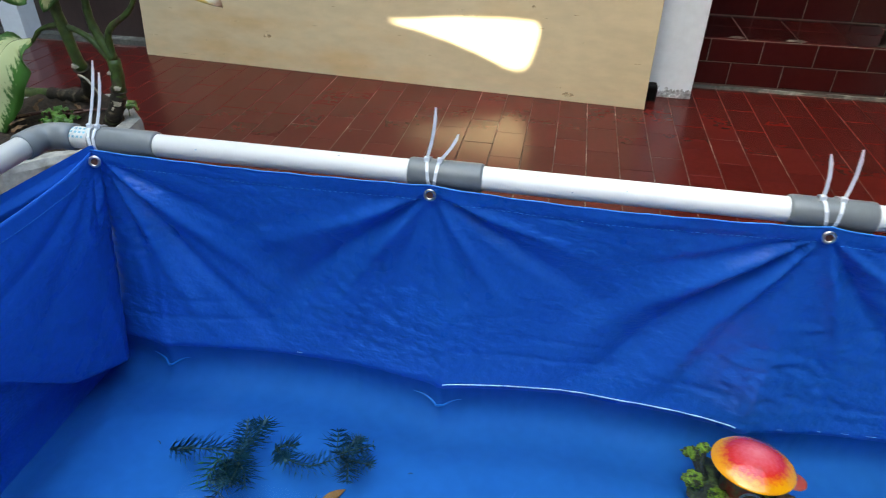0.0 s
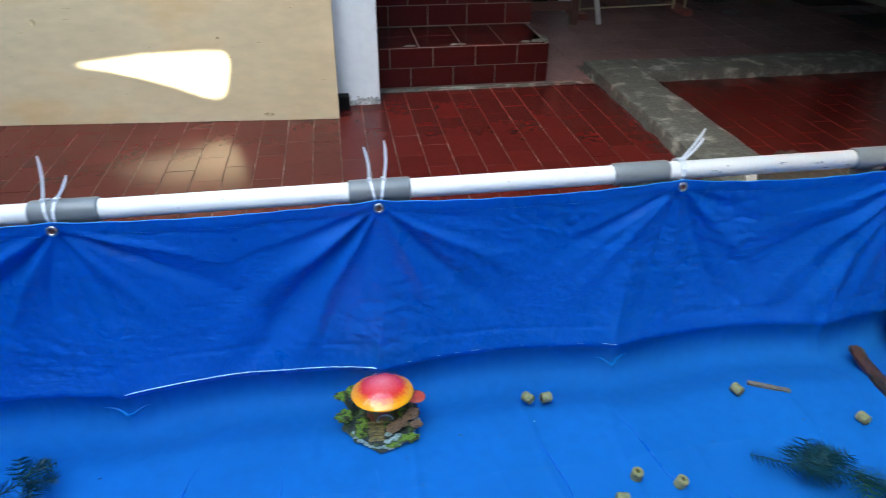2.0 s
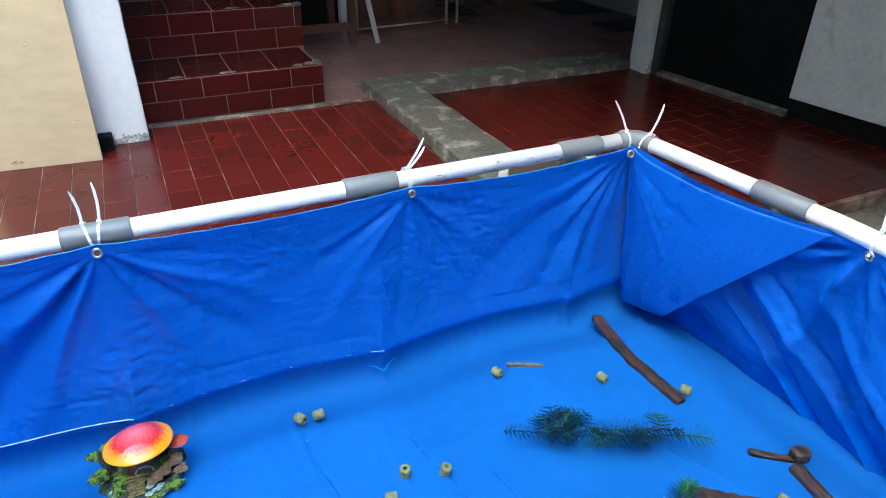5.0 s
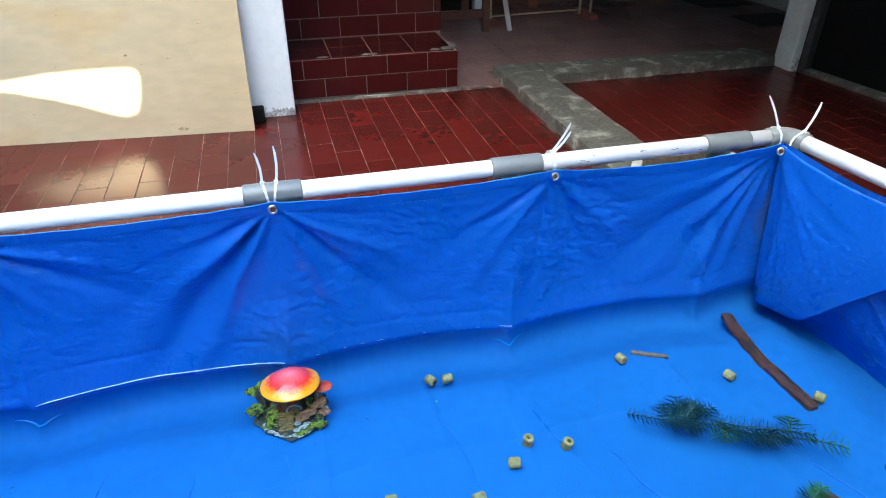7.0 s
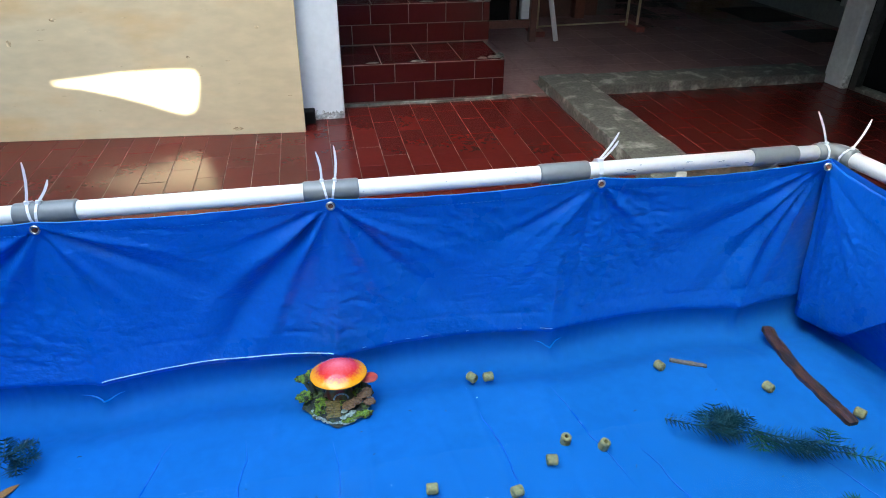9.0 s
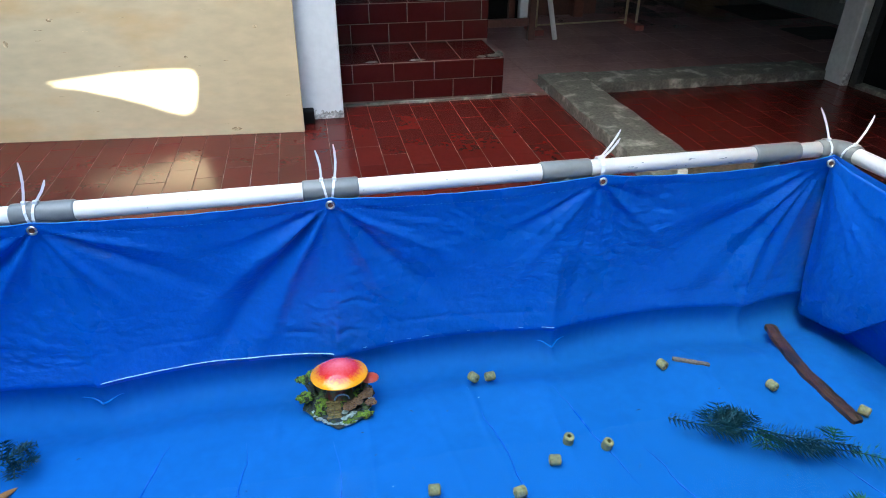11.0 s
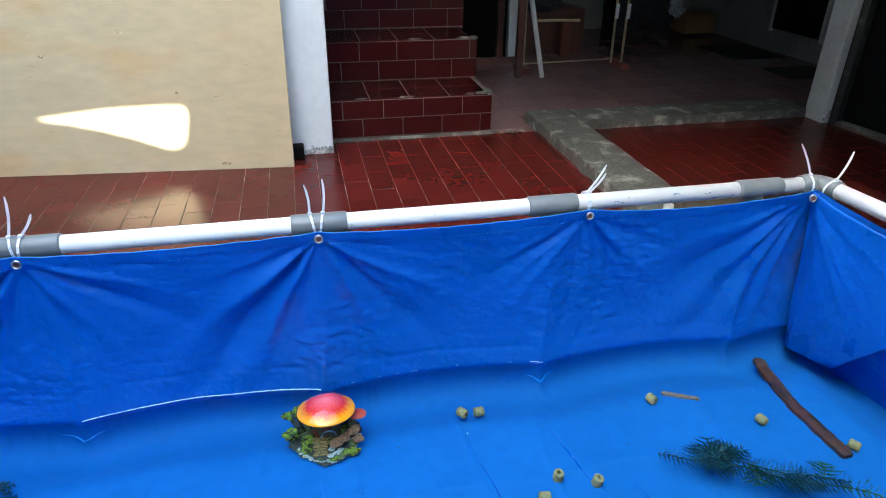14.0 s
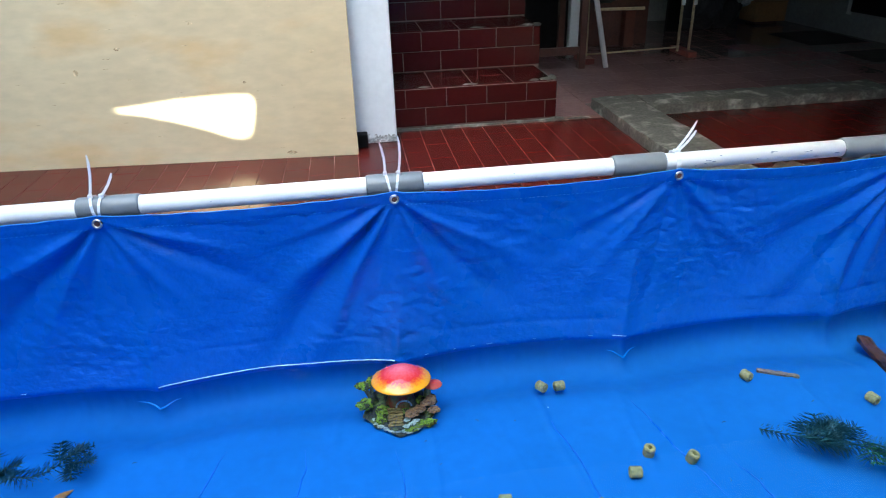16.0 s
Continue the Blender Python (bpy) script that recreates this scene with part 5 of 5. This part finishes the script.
leaf_along([(-0.50, 0.61, 0.52), (-0.56, 0.63, 0.56), (-0.65, 0.66, 0.545), (-0.73, 0.68, 0.47)], 0.10, (0.2, 1, 0), M_VAR, plant, 5)
leaf_along([(-0.42, 0.60, 0.55), (-0.40, 0.63, 0.60), (-0.37, 0.68, 0.63)], 0.08, (1, 0.2, 0), M_GREENLEAF, plant, 6)
leaf_along([(-0.64, 0.59, 0.62), (-0.61, 0.57, 0.58), (-0.575, 0.56, 0.535), (-0.535, 0.55, 0.502)], 0.10, (0.6, 0.3, 0.7), M_VAR, plant, 7)
leaf_along([(-0.46, 0.60, 0.60), (-0.475, 0.58, 0.56), (-0.495, 0.57, 0.52), (-0.514, 0.57, 0.482)], 0.06, (1, 0.2, 0.3), M_VAR, plant, 8)
leaf_along([(-0.37, 0.62, 0.61), (-0.36, 0.59, 0.585), (-0.34, 0.57, 0.555), (-0.325, 0.56, 0.525)], 0.085, (1, 0.3, 0.2), M_GREENLEAF, plant, 9)
# withered sheaths and pale scars on the old wood
M_SHEATH = mat("withered_sheath", (0.035, 0.026, 0.016), 0.85, 0.5, 40, 0.8, 120, second=(0.19, 0.15, 0.10), stain=0.56)
M_SCAR = mat("pale_scar", (0.45, 0.40, 0.30), 0.8, 0.3, 60, 0.3)
for sheath in (((-0.475, 0.62, 0.185), (-0.445, 0.61, 0.222), (-0.412, 0.60, 0.265), (-0.400, 0.60, 0.300)), ((-0.70, 0.72, 0.220), (-0.60, 0.70, 0.228), (-0.54, 0.67, 0.262), (-0.502, 0.63, 0.315), (-0.496, 0.612, 0.345))):
    pts = curve_pts(sheath, 26)
    part("sheath", tube(pts, [0.0178 + 0.0016 * noise.noise((i * 0.9, sheath[0][0], 0)) + (0.0022 if i % 5 == 0 else 0) for i in range(26)], 12), M_SHEATH, plant, "dark withered leaf sheath")
for sx, sy, sz, sr in ((-0.392, 0.586, 0.308, 0.008), (-0.405, 0.586, 0.270, 0.011), (-0.418, 0.588, 0.256, 0.008), (-0.497, 0.594, 0.352, 0.008), (-0.402, 0.586, 0.345, 0.005)):
    lump((sx, sy, sz), (sr, 0.006, sr * 0.7), sx * 50, M_SCAR, "scar", 0.5, parent=plant, label="pale scar of a fallen leaf")
part("dead_stalk", tube(curve_pts([(-0.488, 0.585, 0.335), (-0.465, 0.58, 0.328), (-0.448, 0.58, 0.305), (-0.44, 0.58, 0.285)], 12), 0.0025, 7), M_SCAR, plant, "dry pale leaf stalk")
for k, (xa, ya, xb, yb, r) in enumerate(((-0.70, 0.56, -0.54, 0.61, 0.006), (-0.66, 0.62, -0.50, 0.585, 0.004), (-0.60, 0.48, -0.47, 0.53, 0.004), (-0.74, 0.47, -0.62, 0.44, 0.005), (-0.58, 0.60, -0.45, 0.66, 0.005))):
    st = tube(curve_pts([(xa, ya, 0.214), ((xa + xb) / 2, (ya + yb) / 2 + 0.01, 0.224), (xb, yb, 0.216 + 0.03 * (k % 2))], 10), [r * (1 - 0.04 * i) for i in range(10)], 7)
    tagged(link("dead_stick", st, M_DARKWOOD), "dry brown stick lying on the planter soil", "stick")
M_LITTER = mat("dry_litter", (0.20, 0.11, 0.05), 0.85, 0.5, 30, 0.4, 90, second=(0.07, 0.045, 0.025), stain=0.5)
rnd = random.Random(14)
for k in range(22):
    x, y, a = -0.60 + rnd.uniform(-0.14, 0.15), 0.52 + rnd.uniform(-0.15, 0.15), rnd.uniform(0, 360)
    bm = leaf_mesh(rnd.uniform(0.025, 0.055), rnd.uniform(0.010, 0.020), 0.15, 8, 4, 0.002, k)
    bmesh.ops.transform(bm, verts=bm.verts[:], matrix=pose(x, y, 0.212 + 0.05 * max(0.0, (y - 0.54) / 0.25) + rnd.uniform(0, 0.008), rnd.uniform(-15, 15), rnd.uniform(-25, 25), a))
    dl = tagged(link("dry_leaf", bm, M_LITTER, smooth=True), "dry brown leaf scrap on the planter soil", "leaf", "dry leaves in the planter")
    dl.modifiers.new("thick", "SOLIDIFY").thickness = 0.001
rnd = random.Random(4)
for k in range(4):
    x, y = (-0.44, 0.50, 0)[0] + rnd.uniform(-0.14, 0.03), 0.60 + rnd.uniform(-0.10, 0.08)
    sd = thing("seedling", "small bright green seedling in the planter", "seedling", (x, y, 0.19), group="seedlings in the planter")
    part("stem", tube([(x, y, 0.180), (x + 0.003, y, 0.235)], 0.0014, 6), M_CANE, sd)
    for j in range(4):
        a = j * 1.6 + k
        leaf_along([(x + 0.003, y, 0.233), (x + 0.018 * math.cos(a), y + 0.018 * math.sin(a), 0.246), (x + 0.036 * math.cos(a), y + 0.036 * math.sin(a), 0.235)], 0.021, (-math.sin(a), math.cos(a), 0), M_GREENLEAF, sd, k + j)

# ---- the dim room ----
M_BRASS = mat("dull_brass", (0.50, 0.40, 0.24), 0.4, 0.2, 30, 0.1)
M_CARD = mat("cardboard", (0.33, 0.19, 0.08), 0.8, 0.2, 12, 0.2)
M_CLEAR = mat("crumpled_film", (0.5, 0.52, 0.55), 0.12, 0.4, 30, 0.5)
M_CLOTH = mat("dark_cloth", (0.03, 0.032, 0.036), 0.9, 0.4, 18, 0.6)
bench = thing("wooden_bench", "dark brown wooden bench beside the stairs", "bench", (2.16, 2.85, F))
part("post", box((2.285, 2.74, F), (2.325, 2.78, 0.80), 0.002), M_DARKWOOD, bench)
part("post", box((2.285, 3.16, F), (2.325, 3.20, 0.80), 0.002), M_DARKWOOD, bench)
part("rail", box((1.905, 2.748, 0.125), (2.284, 2.772, 0.170), 0.002), M_DARKWOOD, bench)
part("top", box((1.905, 2.72, 0.80), (2.345, 3.22, 0.83), 0.003), M_DARKWOOD, bench)
tagged(link("white_pole", tube([(2.455, 2.74, F), (2.362, 2.80, 0.55), (2.30, 2.835, 0.90)], 0.015, 14), M_PVC), "white plastic pipe leaning on the bench", "pipe")
rack = thing("clothes_rack", "dull brass clothes rack on reddish wooden feet", "clothes rack", (2.75, 2.95, F))
for x0, x1, y in ((3.005, 2.99, 2.95), (3.07, 3.062, 2.93), (2.395, 2.375, 2.93), (2.36, 2.345, 2.95)):
    part("upright", tube([(x0, y, 0.07), (x1, y, 1.5)], 0.008, 10), M_BRASS, rack)
part("crossbar", tube([(2.38, 2.94, 0.085), (3.0, 2.95, 0.095)], 0.005, 8), M_BRASS, rack)
part("crossbar", tube([(2.44, 2.95, 0.348), (2.757, 2.95, 0.342)], 0.009, 8), M_BRASS, rack)
for x, y0, y1 in ((3.06, 2.86, 3.12), (2.385, 2.84, 3.06)):
    part("foot", box((x - 0.025, y0, F), (x + 0.035, y1, F + 0.035), 0.004), mat("red_wood", (0.20, 0.045, 0.035), 0.5, 0.3), rack)
cab = thing("low_cabinet", "dark wooden cabinet against the room's wall", "cabinet", (2.9, 3.5, F))
part("body", box((2.55, 3.42, F), (3.0, 3.80, 0.34), 0.004), M_DARKWOOD, cab)
part("leg_panel", box((2.80, 3.33, F), (2.87, 3.41, 0.28), 0.003), mat("brown_panel", (0.12, 0.035, 0.02), 0.45, 0.3), cab)
tagged(lump((2.66, 3.42, 0.385), (0.15, 0.10, 0.055), 5, M_CLOTH, "folded_jacket", 0.3), "dark folded cloth lying on a cabinet", "cloth").parent = None
part("frame", box((2.405, 3.30, F), (2.475, 3.36, 2.1), 0.003), M_WHITE, thing("door_frame", "white door frame in the dim room", "door frame", (2.44, 3.3, F), kind="structure"))
# flat black panel stands for the darkness in the open doorway
tagged(link("door_1", box((2.0, 3.34, F), (2.40, 3.38, 2.1), 0.002), M_BLACK), "black panel in place of the dark open doorway behind the stairs", "door", kind="structure")
tagged(link("dark_panel", box((3.36, 3.86, F), (3.47, 3.9, 1.9), 0.003), M_BLACK), "black panel leaning on the back wall", "panel")
sofa = lump((3.72, 4.0, 0.25), (0.26, 0.22, 0.30), 8, M_CLOTH, "blanket", 0.25)
sofa.parent = None
tagged(sofa, "heap of black cloth in the dim room", "cloth")
carton = thing("cardboard_box", "open brown cardboard box on the room floor", "box", (4.23, 3.98, F))
part("body", box((4.10, 3.90, 0.065), (4.36, 4.12, 0.215), 0.003), M_CARD, carton)
bm = box((0, 0, 0), (0.26, 0.003, 0.07))
bmesh.ops.transform(bm, verts=bm.verts[:], matrix=pose(4.10, 3.895, 0.215, 22, 0, 0) @ pose(0, 0, -0.07))
part("flap", bm, M_CARD, carton)
part("skid", box((4.14, 3.94, F), (4.32, 4.08, 0.066)), M_DARKWOOD, carton)
bag = lump((3.95, 3.95, 0.27), (0.11, 0.08, 0.09), 21, M_CLEAR, "plastic_bag", 0.5)
bag.parent = None
tagged(bag, "shiny crumpled clear plastic bag", "bag")
win = thing("window_1", "dark window in a grey frame in the dim room", "window", (4.44, 3.05, 0.2), kind="structure")
part("pane", box((4.435, 2.80, 0.2), (4.449, 3.30, 1.4)), M_BLACK, win)
for y in (2.78, 3.30):
    part("frame", box((4.425, y, 0.18), (4.449, y + 0.025, 1.42), 0.002), M_WHITEOLD, win)

tagged(link("black_block", box((0.935, 1.53, F), (0.984, 1.586, F + 0.055), 0.006), M_BLACK), "small black block at the pillar's foot", "block")

M_MAT = mat("dark_doormat", (0.018, 0.016, 0.015), 0.95, 0.4, 30, 0.9, 160)
for mx0, my0, mx1, my1 in ((3.98, 3.02, 4.40, 3.52), (3.98, 2.44, 4.36, 2.76)):
    tagged(link("doormat", grid(24, 18, lambda u, v: Vector((mx0 + (mx1 - mx0) * u + 0.012 * noise.noise((v * 5, mx0, my0)), my0 + (my1 - my0) * v + 0.012 * noise.noise((u * 5, my0, 2)),
                                                            F + 0.001 + 0.009 * min(1.0, 12 * min(u, v, 1 - u, 1 - v)) + 0.003 * noise.noise((u * 9, v * 9, 1))))), M_MAT), "dark worn cloth doormat on the tiled room floor", "doormat", "doormats in the room")
# two small white rectangles in front of the rack's uprights
for tx, ty in ((2.998, 2.940), (3.066, 2.920)):
    tagged(link("white_plate", box((tx - 0.011, ty - 0.012, 0.35), (tx + 0.011, ty - 0.0105, 0.44), 0.0004), M_WHITE), "small upright white rectangle on the clothes rack", "tag", "tags on the clothes rack")
frame_d = thing("door_frame", "weathered dark grey door post beside the black door", "door frame", (3.60, 1.57, F), kind="structure")
part("post", box((-0.012, -0.040, F + 0.001), (0.03, -0.004, 2.25), 0.003, m=EAST), mat("worn_dark_paint", (0.035, 0.035, 0.033), 0.6, 0.5, 14, 0.5, 70, second=(0.12, 0.115, 0.105), stain=0.56), frame_d)
for k, (bx, by, bz, sx, sy, sz) in enumerate(((1.80, 1.768, 0.223, 0.030, 0.020, 0.007), (1.835, 1.80, 0.223, 0.016, 0.030, 0.008), (1.74, 1.760, 0.223, 0.020, 0.010, 0.005), (1.842, 2.10, 0.409, 0.016, 0.024, 0.008), (1.79, 2.096, 0.409, 0.03, 0.010, 0.005),
                                              (1.45, 1.757, 0.223, 0.03, 0.006, 0.004), (1.25, 1.757, 0.223, 0.025, 0.006, 0.004), (1.55, 2.097, 0.409, 0.03, 0.006, 0.004), (1.85, 1.735, F + 0.004, 0.03, 0.014, 0.010), (1.95, 1.728, F + 0.002, 0.05, 0.010, 0.006))):
    lump((bx, by, bz), (sx, sy, sz), k + 120, M_CONC, "mortar_patch", 0.5, parent=stairs, label="rough grey mortar patch")
# chips and specks along the white pipe
M_CHIP = mat("grime_chip", (0.38, 0.43, 0.50), 0.6, 0.4, 60, 0.2)
rnd = random.Random(77)
for k in range(26):
    cx = rnd.uniform(1.56, 1.86) if k < 15 else rnd.choice((rnd.uniform(0.10, 0.45), rnd.uniform(0.58, 0.94), rnd.uniform(1.06, 1.4)))
    ang_c = radians(rnd.uniform(140, 205) if k < 15 else rnd.uniform(85, 190))
    c = Vector((cx, PIPE_Y + math.cos(ang_c) * (PIPE_R + 0.0001), PIPE_Z + math.sin(ang_c) * (PIPE_R + 0.0001)))
    bm = bmesh.new()
    ln, wd = rnd.uniform(0.0012, 0.007 if k < 15 else 0.002), rnd.uniform(0.0005, 0.0012)
    bm.faces.new([bm.verts.new((ln * math.cos(a) * (1 + 0.4 * noise.noise((a, k, 0))), wd * math.sin(a), 0.0)) for a in (j * math.pi / 5 for j in range(10))])
    bmesh.ops.transform(bm, verts=bm.verts[:], matrix=Matrix.Translation(c) @ pose(0, 0, 0, math.degrees(ang_c) - 90, 0, 0))
    part("chip", bm, M_CHIP, frame_pool, "small grey chip in the white plastic")

# ---- tiles of the stairs ----
def tile_mesh(name, w, d, h, material, bevel=0.0015):
    me = bpy.data.meshes.new(name)
    b = bevel
    pts = [(sx * (w / 2), sy * (d / 2), 0) for sx, sy in ((-1, -1), (1, -1), (1, 1), (-1, 1))]
    pts += [(sx * (w / 2), sy * (d / 2), h - b) for sx, sy in ((-1, -1), (1, -1), (1, 1), (-1, 1))]
    pts += [(sx * (w / 2 - b), sy * (d / 2 - b), h) for sx, sy in ((-1, -1), (1, -1), (1, 1), (-1, 1))]
    fs = [(8, 9, 10, 11)] + [(k, (k + 1) % 4, 4 + (k + 1) % 4, 4 + k) for k in range(4)] + [(4 + k, 4 + (k + 1) % 4, 8 + (k + 1) % 4, 8 + k) for k in range(4)]
    me.from_pydata(pts, [], fs)
    me.materials.append(material)
    return me


def tile_at(me, parent, m, name="tile"):
    ob = new(name, me)
    ob.parent = parent
    ob.matrix_parent_inverse = parent.matrix_world.inverted()
    ob.matrix_basis = m
    return ob


rnd = random.Random(11)
cut = {}


def stair_tile(x0, x1, height, m_of):
    w = round(x1 - x0, 3)
    if w < 0.012:
        return
    if (w, height) not in cut:
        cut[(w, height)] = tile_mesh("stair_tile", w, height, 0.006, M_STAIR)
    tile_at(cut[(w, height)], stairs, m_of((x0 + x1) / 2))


JOINT = 0.004
STARTS = ((1.251, 1.165), (1.19, 1.28), (1.243, 1.335), (1.17, 1.26), (1.2, 1.29))
for k in range(5):
    zb = STEP_Z[k] + (0.012 if k == 0 else 0.002)
    hgt = (STEP_Z[k + 1] - 0.003 - zb) / 2
    for row in range(2):
        x = STARTS[k][row] - 0.18
        z = zb + hgt * (row + 0.5)
        while x < STEP_X[k]:
            a, b = max(x, 1.108), min(x + 0.18 - JOINT, STEP_X[k] - 0.002)
            stair_tile(a, b, round(hgt - JOINT, 3), lambda xc: pose(xc, STEP_Y[k] + 0.001, z, 90 + rnd.uniform(-0.4, 0.4), 0, 0))
            x += 0.18
    # the tread
    x = 1.108
    while x < STEP_X[k]:
        for r in range(2):
            stair_tile(x, min(x + 0.18 - JOINT, STEP_X[k] - 0.004), 0.164, lambda xc: pose(xc, STEP_Y[k] + 0.086 + 0.168 * r, STEP_Z[k + 1] - 0.0065, 0, 0, 0))
        x += 0.18

# ---- floor tiles ----
TW, TL = 0.0931, 0.178
big = tile_mesh("floor_tile", TW - 0.0026, TL - 0.0026, 0.006, M_RED, 0.0008)
near, far = [], []
col = 0
x = 0.285 - 20 * TW
cols = []
while x < 3.66:
    off = rnd.uniform(0, 1) * 0.03 + (0.5 if col % 2 else 0) * TL
    y = 1.70 - off - 10 * TL
    while y < 1.76:
        cx, cy = x + TW / 2, y + TL / 2
        y0 = max(y, 0.16)
        y1 = min(y + TL, 1.70 if cx < 0.98 else 1.722 if cx < 2.06 else 1.71)
        if y1 - y0 > 0.015 and not (2.08 + TW / 2 < cx < 2.255 - TW / 2 and cy > 0.6):
            (near if -1.3 < cx < 2.1 and y0 > 0.60 or cx > 2.2 and y0 > 1.2 else far).append((cx, (y0 + y1) / 2, round(y1 - y0, 3)))
        y += TL
    x += TW
    col += 1
sizes = {}
for cx, cy, ln in near[:300]:
    if ln not in sizes:
        sizes[ln] = tile_mesh("floor_tile", TW - 0.0022, ln - 0.0022, 0.006, M_RED, 0.0008)
    tile_at(sizes[ln], floor, pose(cx, cy, F - 0.006 + rnd.uniform(-0.0003, 0.0003), rnd.uniform(-0.35, 0.35), rnd.uniform(-0.35, 0.35), 0))
verts, faces = [], []
for cx, cy, ln in near[300:] + far:
    dz = rnd.uniform(-0.0003, 0.0003)
    for v in big.vertices:
        verts.append((v.co.x + cx, v.co.y * (ln - 0.003) / (TL - 0.0026) + cy, v.co.z + F - 0.006 + dz))
    n0 = len(verts) - 12
    faces += [tuple(n0 + k for k in p.vertices) for p in big.polygons]
me = bpy.data.meshes.new("tiles")
me.from_pydata(verts, [], faces)
me.materials.append(M_RED)
rest = new("tiles", me)
rest.parent = floor
rest["kind"] = "stuff"
pink = tile_mesh("room_tile", 0.197, 0.197, 0.006, M_PINK, 0.0008)
for i in range(17):
    for j in range(13):
        cx, cy = 1.16 + 0.2 * i, 1.885 + 0.2 * j
        if cx > 1.86 and cx < 4.44 and not (cx > 2.05 and cy < 1.99) and cy < 4.4:
            tile_at(pink, room_floor, pose(cx, cy, F - 0.006, rnd.uniform(-0.08, 0.08), rnd.uniform(-0.08, 0.08), 0))
